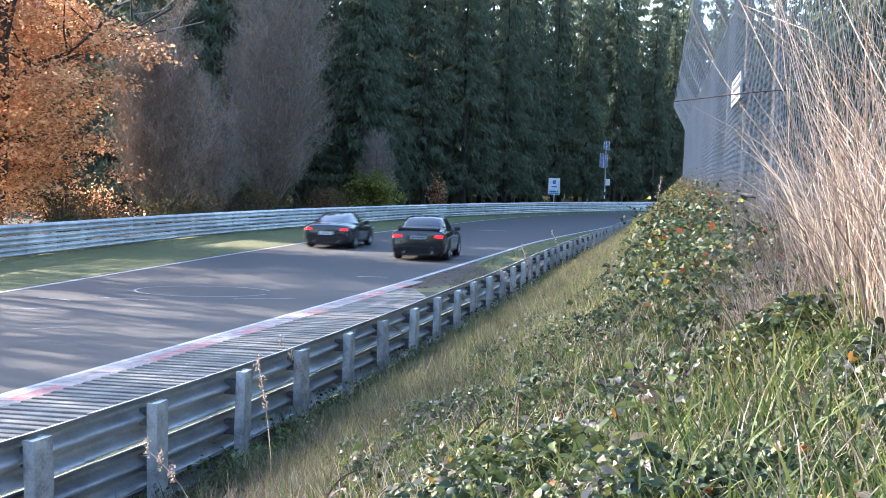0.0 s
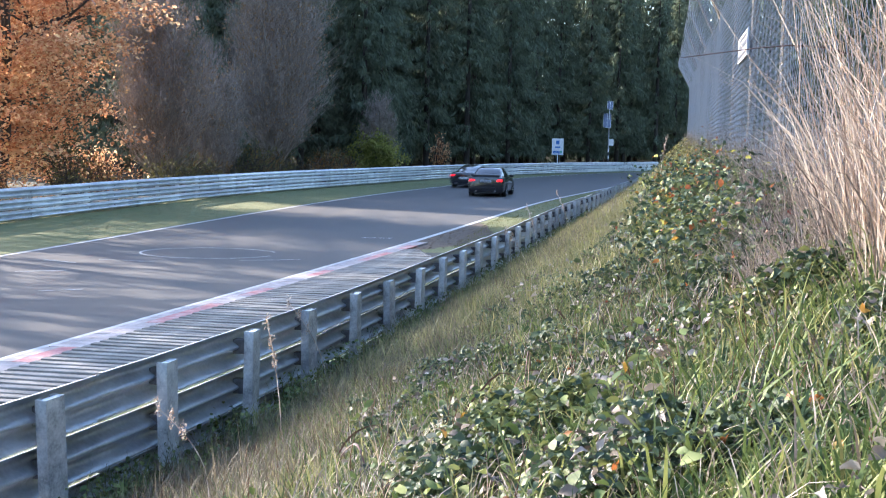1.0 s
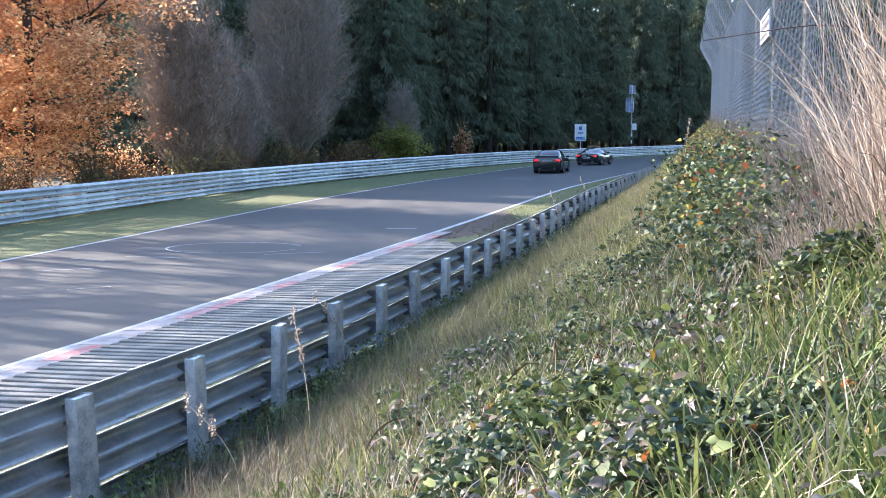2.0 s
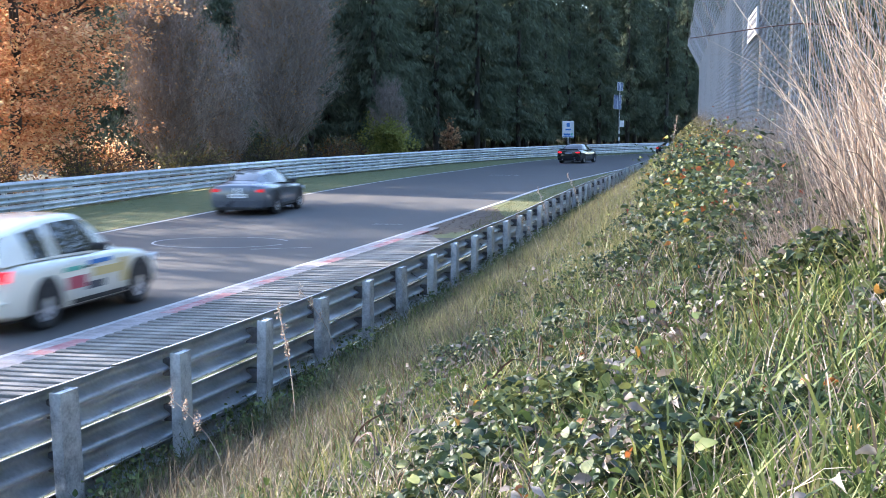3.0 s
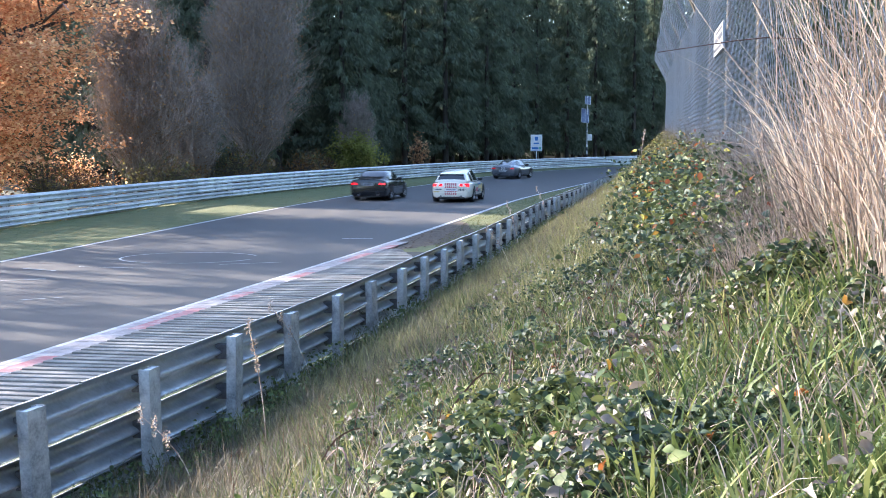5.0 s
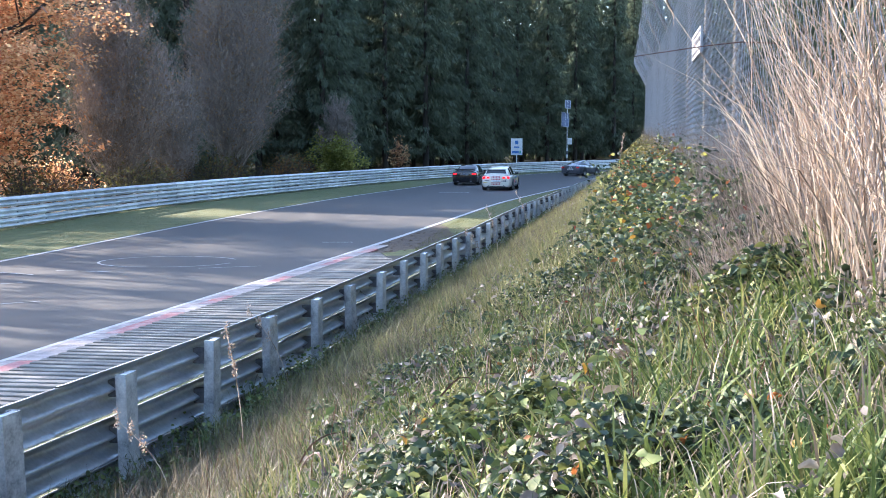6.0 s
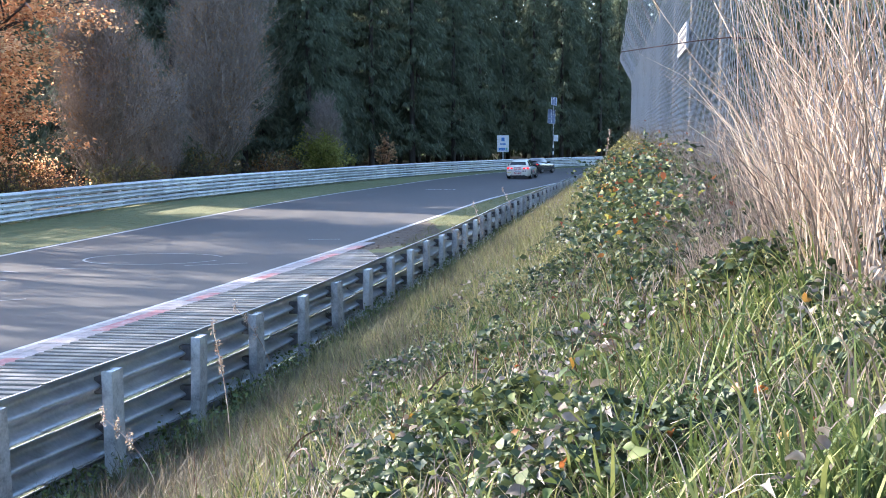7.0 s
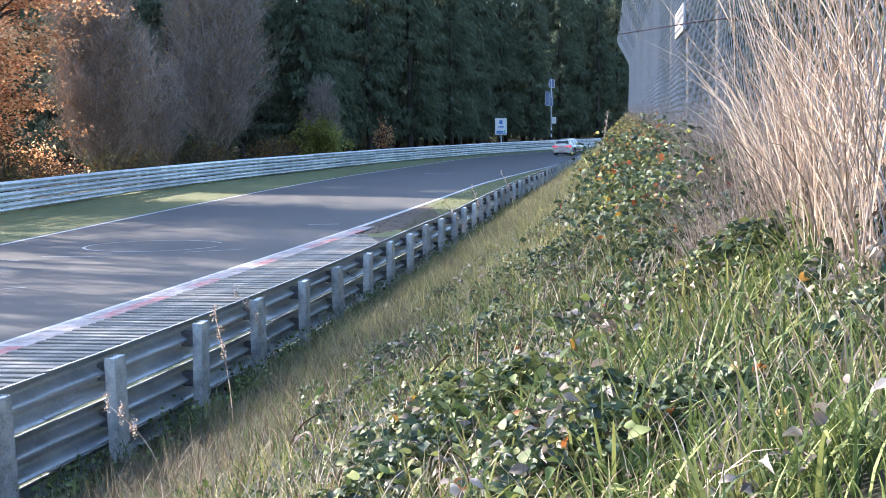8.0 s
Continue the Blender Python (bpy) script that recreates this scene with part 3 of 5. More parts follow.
def wheel_meshes(r, w):
    prof = [(0.62 * r, -w / 2 + 0.02), (0.9 * r, -w / 2), (0.98 * r, -w / 2 + 0.02), (r, -w / 2 + 0.05), (r, w / 2 - 0.05), (0.98 * r, w / 2 - 0.02), (0.9 * r, w / 2), (0.66 * r, w / 2 - 0.02), (0.6 * r, w / 2 - 0.05)]
    n = 28
    v = [(x, q * math.cos(2 * math.pi * k / n), q * math.sin(2 * math.pi * k / n)) for k in range(n) for q, x in prof]
    m = len(prof)
    f = [(k * m + j, k * m + j + 1, (k + 1) % n * m + j + 1, (k + 1) % n * m + j) for k in range(n) for j in range(m - 1)]
    tyre = mesh("tyre", v, f, TYRE, True)
    bm = bmesh.new()
    x = w / 2 - 0.05
    bmesh.ops.create_cone(bm, cap_ends=True, segments=16, radius1=0.2 * r, radius2=0.16 * r, depth=0.04, matrix=Matrix.Translation((x + 0.01, 0, 0)) @ pose(0, 0, 0, 0, 90, 0))
    for k in range(10):
        bmesh.ops.create_cube(bm, size=1, matrix=pose(0, 0, 0, 36 * k) @ Matrix.LocRotScale((x, 0, 0.4 * r), None, (0.03, 0.045, 0.54 * r)))
    for k in range(20):
        bmesh.ops.create_cube(bm, size=1, matrix=pose(0, 0, 0, 18 * k) @ Matrix.LocRotScale((x, 0, 0.63 * r), None, (0.05, 0.22 * r, 0.03)))
    rim = from_bm("rim", bm, RIM)
    bm = bmesh.new()
    bmesh.ops.create_cone(bm, cap_ends=True, segments=20, radius1=0.6 * r, radius2=0.6 * r, depth=0.02, matrix=Matrix.Translation((x - 0.08, 0, 0)) @ pose(0, 0, 0, 0, 90, 0))
    return tyre, rim, from_bm("brake_disc", bm, TRIM)


WHEELS = {}


def build_car(name, label, paint, L, W, H, wb, ro, body, green, tail, lights, spoiler=0, plate_z=0.62, roof_paint=None, r=0.325, pillar=0, sweep=-0.012):
    """y forward from the rear axle. body: (y, half width, deck, shoulder, sill); green: (y, belt half width, belt z, roof half width, roof z)."""
    car = new(name)
    tagged(car, label, "car")
    child("body", loft("body", [body_section(*row) for row in spline(body, 44)], paint), car)
    gs = spline(green, 41)

    def sec(row, lift=0.0):
        y, bw, bz, tw, tz = row
        half = [(bw, bz), (bw + (tw - bw) * 0.5 + 0.01, bz + (tz - bz) * 0.5), (tw + 0.012, bz + (tz - bz) * 0.9), (tw - 0.05, tz), (tw * 0.5, tz + 0.018), (0, tz + 0.024)]
        pts = [(x + (lift if x > 0.01 else 0) * (0.7 if i < 3 else 0.2), y, z + lift * (0.2 if i < 3 else 1.0)) for i, (x, z) in enumerate(half)]
        return [Vector(p) for p in pts] + [Vector((-x, yy, z)) for x, yy, z in reversed(pts[:-1])]

    child("roof", loft("roof", [[tuple(p) for p in sec(row)] for row in gs], roof_paint or paint, True), car)
    k0 = int(40 * 1 / (len(green) - 1))
    kf = int(40 * (len(green) - 2) / (len(green) - 1))
    wins = [("rear_window", range(2, k0 + 1), 3, 8), ("windscreen", range(kf, 39), 3, 8)]
    for nm, rng, a, b in wins:
        child(nm, loft(nm, [[tuple(p) for p in sec(gs[i], 0.008)[a : b]] for i in rng], GLASS, False), car)
    mid = (k0 + kf) // 2
    for side in (0, 1):
        for nm, rng in (("rear_side_window", range(k0 + pillar, mid - 3)), ("side_window", range(mid - 2, kf + 5))):
            rows = []
            for i in rng:
                q = sec(gs[i], 0.008)
                a, b, c = (q[0], q[1], q[2]) if side == 0 else (q[-1], q[-2], q[-3])
                rows.append([tuple(a.lerp(b, 0.12)), tuple(b), tuple(b.lerp(c, 0.92))])
            child(nm, loft(nm, rows, GLASS, False), car)
    yr = -ro
    # lamps, plate, bumper inserts, exhausts
    for sx in (-1, 1):
        x0, x1, z0, z1 = tail
        bm = bmesh.new()
        vs = [bm.verts.new((sx * x, yr + y, z)) for x, y, z in ((x0, -0.014, z0 + 0.02), (x1, sweep, z0), (x1, 0.2, z0), (x0, 0.2, z0), (x0 + 0.03, -0.01, z1 - 0.01), (x1 - 0.01, sweep + 0.01, z1), (x1 - 0.02, 0.2, z1), (x0, 0.2, z1))]
        for q in ((0, 1, 5, 4), (1, 2, 6, 5), (2, 3, 7, 6), (3, 0, 4, 7), (4, 5, 6, 7), (0, 3, 2, 1)):
            bm.faces.new([vs[i] for i in q])
        bmesh.ops.bevel(bm, geom=bm.edges[:], offset=0.012, segments=2, affect="EDGES", profile=0.5)
        child("tail_light", from_bm("tail_light", bm, lights), car)
        bm = tube(bmesh.new(), (sx * 0.45, yr - 0.03, 0.27), (sx * 0.45, yr + 0.15, 0.27), 0.045, sides=10)
        child("exhaust", from_bm("exhaust", bm, DARK_STEEL), car)
        bm = box(bmesh.new(), -0.1, 0.1, -0.05, 0.06, -0.06, 0.06, 0.03)
        ym = green[-2][0] - 0.15
        child("mirror", from_bm("mirror", bm, TRIM), car, pose(sx * (W / 2 + 0.06), ym, 0.92 * H * 0.76))
        bm = box(bmesh.new(), -0.012, 0.012, -0.1, 0.1, -0.015, 0.015, 0.005)
        child("door_handle", from_bm("door_handle", bm, TRIM), car, pose(sx * (W / 2 - 0.012), wb * 0.42, 0.72))
        bm = box(bmesh.new(), min(sx * 0.45, sx * 0.78), max(sx * 0.45, sx * 0.78), L - ro - 0.2, L - ro - 0.02, 0.56, 0.68, 0.03)
        child("headlight", from_bm("headlight", bm, LAMP), car)
        bm = box(bmesh.new(), -0.006, 0.006, 0.25 * wb, 0.85 * wb, 0.24, 0.3, 0.003)
        child("sill", from_bm("sill", bm, TRIM), car, pose(sx * (W / 2 - 0.02), 0, 0))
    child("number_plate", from_bm("number_plate", box(bmesh.new(), -0.26, 0.26, yr - 0.018, yr, plate_z - 0.055, plate_z + 0.055, 0.004), DULL_BOARD if spoiler else PLATE), car)
    child("plate_bar", from_bm("plate_bar", box(bmesh.new(), -0.2, 0.22, yr - 0.022, yr - 0.0185, plate_z - 0.014, plate_z + 0.014), DARK_PRINT), car)
    child("diffuser", from_bm("diffuser", box(bmesh.new(), -0.55, 0.55, yr + 0.01, yr + 0.2, 0.17, 0.26 if pillar else 0.34, 0.02), TRIM), car)
    child("bumper_strip", from_bm("bumper_strip", box(bmesh.new(), -0.8, 0.8, yr - 0.015, yr + 0.05, 0.42, 0.445, 0.008), paint), car)
    if spoiler:
        z = spoiler
        child("spoiler", from_bm("spoiler", box(bmesh.new(), -0.68, 0.68, yr - 0.02, yr + 0.17, z, z + 0.075, 0.02), TRIM), car)
    child("underbody", from_bm("underbody", box(bmesh.new(), -0.7, 0.7, yr + 0.25, L - ro - 0.3, 0.14, 0.24, 0.02), TRIM), car)
    if r not in WHEELS:
        WHEELS[r] = wheel_meshes(r, 0.235)
    tyre, rim, disc = WHEELS[r]
    wheels = []
    for y in (0, wb):
        for sx in (-1, 1):
            # flat dark disc painted for the shaded wheel well; the body has no cut-out
            v, f = [], []
            n = 20
            for k in range(n + 1):
                a = math.pi * (-0.08 + 1.16 * k / n)
                for q in (r + 0.055, 0.1):
                    v.append((sx * (W / 2 + 0.004), y + q * math.cos(a), r + q * math.sin(a)))
                if k:
                    f.append((2 * k - 2, 2 * k - 1, 2 * k + 1, 2 * k))
            child("wheel_arch", mesh("wheel_arch", v, f, TRIM), car)
            wheel = child("wheel", tyre, car, pose(sx * (W / 2 - 0.105), y, r, 0, 0, 0 if sx > 0 else 180))
            child("rim", rim, wheel, None, "many-spoked alloy rim")
            child("brake_disc", disc, wheel)
            wheels.append((wheel, sx * (W / 2 - 0.105), y, r, sx))
    return car, wheels


COUPE_BODY = lambda L, W, ro: [(-ro, 0.80 * W / 2, 0.80, 0.72, 0.24), (-ro + 0.05, 0.9 * W / 2, 0.86, 0.76, 0.2), (-ro + 0.3, 0.97 * W / 2, 0.92, 0.8, 0.18), (0.0, W / 2, 0.95, 0.84, 0.17), (0.6, W / 2, 0.93, 0.82, 0.16), (1.5, 0.985 * W / 2, 0.88, 0.8, 0.16), (2.1, 0.99 * W / 2, 0.84, 0.79, 0.16), (2.6, W / 2, 0.76, 0.78, 0.17), (3.1, 0.93 * W / 2, 0.66, 0.66, 0.18), (L - ro - 0.06, 0.82 * W / 2, 0.52, 0.5, 0.2), (L - ro, 0.7 * W / 2, 0.44, 0.42, 0.24)]
SPORT_GREEN = [(-0.7, 0.5, 0.87, 0.42, 0.89), (0.05, 0.64, 0.91, 0.45, 1.14), (0.75, 0.72, 0.9, 0.48, 1.265), (1.25, 0.74, 0.88, 0.49, 1.265), (1.6, 0.75, 0.87, 0.49, 1.21), (2.3, 0.7, 0.84, 0.6, 0.86)]
NOTCH_BODY = lambda L, W, ro: [(-ro, 0.86 * W / 2, 0.93, 0.86, 0.22), (-ro + 0.05, 0.94 * W / 2, 0.985, 0.9, 0.19), (-ro + 0.3, 0.98 * W / 2, 1.0, 0.9, 0.18), (0.0, W / 2, 1.0, 0.9, 0.17), (0.8, W / 2, 0.97, 0.89, 0.16), (1.6, 0.99 * W / 2, 0.94, 0.87, 0.16), (2.2, 0.99 * W / 2, 0.92, 0.85, 0.16), (2.75, W / 2, 0.86, 0.82, 0.17), (3.2, 0.95 * W / 2, 0.78, 0.74, 0.18), (L - ro - 0.06, 0.88 * W / 2, 0.66, 0.6, 0.2), (L - ro, 0.78 * W / 2, 0.56, 0.5, 0.24)]
NOTCH_GREEN = [(-0.32, 0.66, 0.98, 0.60, 1.0), (0.3, 0.75, 0.97, 0.56, 1.30), (0.9, 0.77, 0.95, 0.57, 1.355), (1.3, 0.77, 0.94, 0.57, 1.345), (1.6, 0.77, 0.93, 0.56, 1.29), (2.25, 0.7, 0.91, 0.64, 0.93)]
HATCH_BODY = lambda L, W, ro: [(-ro, 0.72 * W / 2, 0.85, 0.76, 0.26), (-ro + 0.05, 0.85 * W / 2, 0.89, 0.8, 0.21), (-ro + 0.3, 0.97 * W / 2, 0.92, 0.84, 0.18), (0.0, W / 2, 0.93, 0.86, 0.17), (0.8, W / 2, 0.92, 0.86, 0.16), (1.6, 0.99 * W / 2, 0.91, 0.85, 0.16), (2.1, 0.99 * W / 2, 0.9, 0.84, 0.16), (2.6, W / 2, 0.85, 0.81, 0.17), (3.0, 0.95 * W / 2, 0.77, 0.73, 0.18), (L - ro - 0.06, 0.86 * W / 2, 0.63, 0.57, 0.2), (L - ro, 0.74 * W / 2, 0.53, 0.47, 0.24)]
HATCH_GREEN = [(-0.76, 0.74, 0.88, 0.7, 0.9), (-0.52, 0.76, 0.9, 0.57, 1.22), (0.3, 0.79, 0.9, 0.56, 1.39), (1.0, 0.8, 0.89, 0.56, 1.43), (1.45, 0.79, 0.88, 0.57, 1.37), (2.2, 0.71, 0.87, 0.64, 0.89)]


car_dark = build_car("sports_coupe", "dark low sports coupe with glowing tail lights", DARK_PAINT, 4.35, 1.8, 1.3, 2.42, 0.92, COUPE_BODY(4.35, 1.8, 0.92), SPORT_GREEN, (0.52, 0.77, 0.655, 0.755), TAIL_ON, 0, 0.56)
car_saloon = build_car("saloon_coupe", "black two-door saloon with boot spoiler, brake lights lit", BLACK_PAINT, 4.49, 1.78, 1.37, 2.73, 0.95, NOTCH_BODY(4.49, 1.78, 0.95), NOTCH_GREEN, (0.5, 0.79, 0.72, 0.83), TAIL_ON, 0.97, 0.74)
car_grey = build_car("sports_coupe", "grey metallic low sports coupe with pale stripes", SILVER_PAINT, 4.35, 1.8, 1.3, 2.42, 0.92, COUPE_BODY(4.35, 1.8, 0.92), SPORT_GREEN, (0.52, 0.77, 0.655, 0.755), TAIL, 0, 0.56)
car_hatch = build_car("hatchback", "white hatchback with red checks and colourful sponsor bars", WHITE_PAINT, 4.26, 1.81, 1.4, 2.58, 0.82, HATCH_BODY(4.26, 1.81, 0.82), HATCH_GREEN, (0.37, 0.8, 0.69, 0.83), TAIL_ON, 0, 0.56, pillar=4, sweep=0.015)
car_black = build_car("saloon_coupe", "black two-door saloon with high boot spoiler", BLACK_PAINT, 4.49, 1.78, 1.37, 2.73, 0.95, NOTCH_BODY(4.49, 1.78, 0.95), NOTCH_GREEN, (0.5, 0.79, 0.72, 0.83), TAIL_ON, 1.03, 0.74)


def livery():
    """Checks on the tail, bars along the flanks; the worn print is not legible."""
    car = car_hatch[0]
    yr = -0.82
    bar = lambda nm, x0, x1, y0, y1, z0, z1, m: child(nm, from_bm(nm, box(bmesh.new(), x0, x1, y0, y1, z0, z1), m), car)
    for row, (z0, z1) in enumerate(((0.34, 0.46), (0.64, 0.71), (0.74, 0.85))):
        for k in range(6):
            x = -0.26 + 0.09 * k
            bar("check", x, x + 0.052, yr - 0.012, yr - 0.004, z0, z1, RED_PRINT)
    for z in (0.475, 0.63):
        bar("red_bar", -0.28, 0.28, yr - 0.011, yr - 0.004, z, z + 0.02, RED_PRINT)
    bar("black_print", -0.7, -0.4, yr - 0.011, yr - 0.004, 0.56, 0.6, DARK_PRINT)
    for k, tall in enumerate((0.06, 0.1, 0.07, 0.11, 0.08)):
        bar("black_print", 0.34 + 0.072 * k, 0.385 + 0.072 * k, yr - 0.011 + 0.008 * max(0, k - 2), yr + 0.02, 0.56 - tall / 2, 0.56 + tall / 2, DARK_PRINT)
    bar("green_print", 0.32, 0.72, yr - 0.011, yr - 0.004, 0.67, 0.69, GREEN_PRINT)
    bar("yellow_print", -0.78, -0.5, yr - 0.011, yr - 0.004, 0.42, 0.5, YELLOW_PRINT)
    lip = box(bmesh.new(), -0.54, 0.54, -0.62, -0.32, 1.225, 1.258, 0.016)
    child("roof_spoiler", from_bm("roof_spoiler", lip, WHITE_PAINT), car)
    for sx in (-1, 1):
        x = sx * 0.905
        for y0, y1, z0, z1, m in ((0.5, 1.0, 0.45, 0.62, RED_PRINT), (1.05, 1.5, 0.4, 0.5, DARK_PRINT), (1.2, 2.0, 0.56, 0.68, YELLOW_PRINT), (0.45, 0.9, 0.7, 0.76, GREEN_PRINT), (2.0, 2.2, 0.4, 0.75, YELLOW_PRINT), (1.1, 1.7, 0.74, 0.8, BLUE_PRINT)):
            bar("flank_bar", x - 0.006, x + 0.006, y0, y1, z0, z1, m)


livery()
for x in (-0.1, 0.06):
    bm = box(bmesh.new(), x, x + 0.05, -0.935, -0.92, 0.62, 0.78)
    child("stripe", from_bm("stripe", bm, BOARD), car_grey[0])

for made, size in ((car_hatch, 0.94), (car_black, 0.925)):
    made[0].scale = (size, size, size)


def drive(car, stations):
    """Rows along the track: stations of seconds, distance up the track, share of the width from its left edge."""
    p = np.array(stations, float)
    grid = np.arange(-0.5, 8.51, 0.05)

    def glide(col):
        v = np.interp(grid, p[:, 0], p[:, col])
        k = np.exp(-0.5 * (np.arange(-16, 17) * 0.05 / 0.25) ** 2)
        pad = np.r_[v[0] + (v[0] - v[1]) * np.arange(16, 0, -1), v, v[-1] + (v[-1] - v[-2]) * np.arange(1, 17)]
        return np.convolve(pad, k / k.sum(), "valid")

    y, share = glide(1), glide(2)
    x = LEFT_LINE(y) + share * (RIGHT_LINE(y) - LEFT_LINE(y))
    head = np.degrees(np.unwrap(np.arctan2(-np.gradient(x), np.gradient(y))))
    rows = []
    for t in np.arange(0, 8.01, 0.2):
        i = int(round((t + 0.5) / 0.05))
        rows.append((float(t), pose(float(x[i]), float(y[i]), 0.004, 0, 0, float(head[i]))))
    walk(car[0], rows)
    for wheel, wx, wy, r, sx in car[1]:
        walk(wheel, [(k / 30, pose(wx, wy, r, -70 * k * (1 if sx > 0 else -1), 0, 0) @ pose(0, 0, 0, 0, 0, 0 if sx > 0 else 180)) for k in range(0, 241)])


def motions():
    drive(car_dark, [(-0.5, 32, 0.25), (0, 44.6, 0.23), (0.5, 57.6, 0.18), (1, 69.6, 0.16), (1.5, 80, 0.25), (1.7, 84.4, 0.31), (2.8, 107, 0.53), (4, 127, 0.6), (6, 148, 0.6), (8.5, 164, 0.6)])
    drive(car_saloon, [(-0.5, 28.5, 0.88), (0, 39.4, 0.78), (0.5, 49.7, 0.68), (1, 58.7, 0.59), (1.5, 66.4, 0.51), (1.7, 69.6, 0.475), (2.8, 84.4, 0.37), (3, 87, 0.39), (3.5, 92.9, 0.5), (4, 98.4, 0.68), (5, 109, 0.76), (6.5, 124, 0.76), (8.5, 142, 0.7)])
    drive(car_grey, [(-0.5, -73, 0.3), (2.8, 29.6, 0.2), (3, 35.6, 0.17), (3.5, 49.4, 0.12), (4, 62.6, 0.1), (4.5, 73, 0.16), (4.7, 77.3, 0.19), (5.8, 96.6, 0.46), (6, 99.5, 0.57), (7, 112, 0.7), (8.5, 128, 0.7)])
    drive(car_hatch, [(-0.5, -45, 0.8), (2.8, 12.2, 0.775), (3, 15.2, 0.77), (3.3, 19.5, 0.77), (3.5, 22.5, 0.77), (4, 32.5, 0.74), (4.5, 41.8, 0.73), (4.7, 45.6, 0.72), (5.8, 64.8, 0.68), (6, 68.3, 0.65), (6.5, 76, 0.6), (7, 83.8, 0.55), (7.5, 91.8, 0.54), (8, 98.6, 0.6), (8.5, 105, 0.66)])
    drive(car_black, [(-0.5, -104, 0.4), (3.8, 20.0, 0.53), (4, 25.5, 0.465), (4.5, 39.4, 0.268), (4.7, 45.3, 0.24), (5.8, 72.5, 0.26), (6, 77.4, 0.24), (6.5, 88.1, 0.24), (7, 98, 0.35), (7.5, 107.1, 0.46), (8.5, 122, 0.55)])


# ---- trees ----
def stuff(name, label, category, V, F, material):
    ob = new(name, arrays(name, V, F, 4, material, True))
    return tagged(ob, label, category, kind="stuff")


def leaf_cloud(rng, pts, size, spread, droop=0.0):
    """Small folded leaves at the given points: vertices and quads."""
    n = len(pts)
    s = size * rng.uniform(0.6, 1.3, (n, 1))
    a = rng.uniform(0, 2 * np.pi, n)
    tilt = rng.normal(0, spread, n) - droop
    d = np.stack([np.cos(a) * np.cos(tilt), np.sin(a) * np.cos(tilt), np.sin(tilt)], 1)
    side = np.cross(d, np.stack([rng.normal(0, 0.45, n), rng.normal(0, 0.45, n), np.ones(n)], 1))
    side /= np.linalg.norm(side, axis=1, keepdims=True) + 1e-9
    up = np.cross(side, d)
    P = lambda l, w, h: pts + s * (d * l + side * w + up * h)
    V = np.stack([P(0, 0, 0), P(0.32, 0.36, 0.1), P(0.72, 0.27, 0.06), P(1, 0, -0.08), P(0.72, -0.27, 0.06), P(0.32, -0.36, 0.1)], 1)
    i = np.arange(n)[:, None] * 6
    F = np.concatenate([i + [0, 1, 2, 3], i + [0, 3, 4, 5]], 1).reshape(-1, 4)
    return V.reshape(-1, 3), F


def sticks(segs, sides=3):
    """Tapered twigs from rows of (a, b, r0, r1)."""
    s = np.array([np.r_[a, b, r0, r1] for a, b, r0, r1 in segs], float)
    a, b, r0, r1 = s[:, :3], s[:, 3:6], s[:, 6:7], s[:, 7:8]
    d = b - a
    d /= np.linalg.norm(d, axis=1, keepdims=True) + 1e-9
    ref = np.where(np.abs(d[:, 2:3]) > 0.9, [[1.0, 0, 0]], [[0, 0, 1.0]])
    u = np.cross(d, ref)
    u /= np.linalg.norm(u, axis=1, keepdims=True)
    w = np.cross(d, u)
    V = []
    for p, r in ((a, r0), (b, r1)):
        for k in range(sides):
            t = 2 * np.pi * k / sides
            V.append(p + r * (u * np.cos(t) + w * np.sin(t)))
    V = np.stack(V, 1)
    i = np.arange(len(s))[:, None] * 2 * sides
    F = np.concatenate([i + [k, (k + 1) % sides, sides + (k + 1) % sides, sides + k] for k in range(sides)], 1).reshape(-1, 4)
    return V.reshape(-1, 3), F


def branching(rng, base, height, spread, levels, up=0.5, kids=(4, 6)):
    """Limbs and twigs of a broadleaf tree: thick segments, thin segments, twig tips."""
    thick, thin, tips = [], [], []

    def grow(p, d, length, r, level):
        n = 4 if level < 2 else 3
        for k in range(n):
            d2 = d + rng.normal(0, 0.1 if level == 0 else 0.24, 3) + np.array([0, 0, 0.08 * up])
            d2 /= np.linalg.norm(d2)
            q = p + d2 * length / n
            r2 = r * (1 - 0.55 / n)
            (thick if r > 0.03 else thin).append((p, q, r, r2))
            p, d, r = q, d2, r2
            if level < levels and (k > 0 or level > 0):
                for _ in range(rng.integers(*kids) // (1 if level else 1) // 2 + (1 if level == 0 else 0)):
                    a = rng.uniform(0, 2 * np.pi)
                    out = np.array([np.cos(a), np.sin(a), rng.uniform(-0.25, 0.7)]) * (spread + 0.12) + d * 0.45 * (0.6 + up)
                    out /= np.linalg.norm(out)
                    grow(p, out, length * rng.uniform(0.42, 0.68), max(r * 0.55, 0.007), level + 1)
            if level >= levels - 1:
                tips.append(p)

    grow(np.array(base, float), np.array([0, 0, 1.0]), height, height * 0.018 + 0.02, 0)
    return thick, thin, np.array(tips)


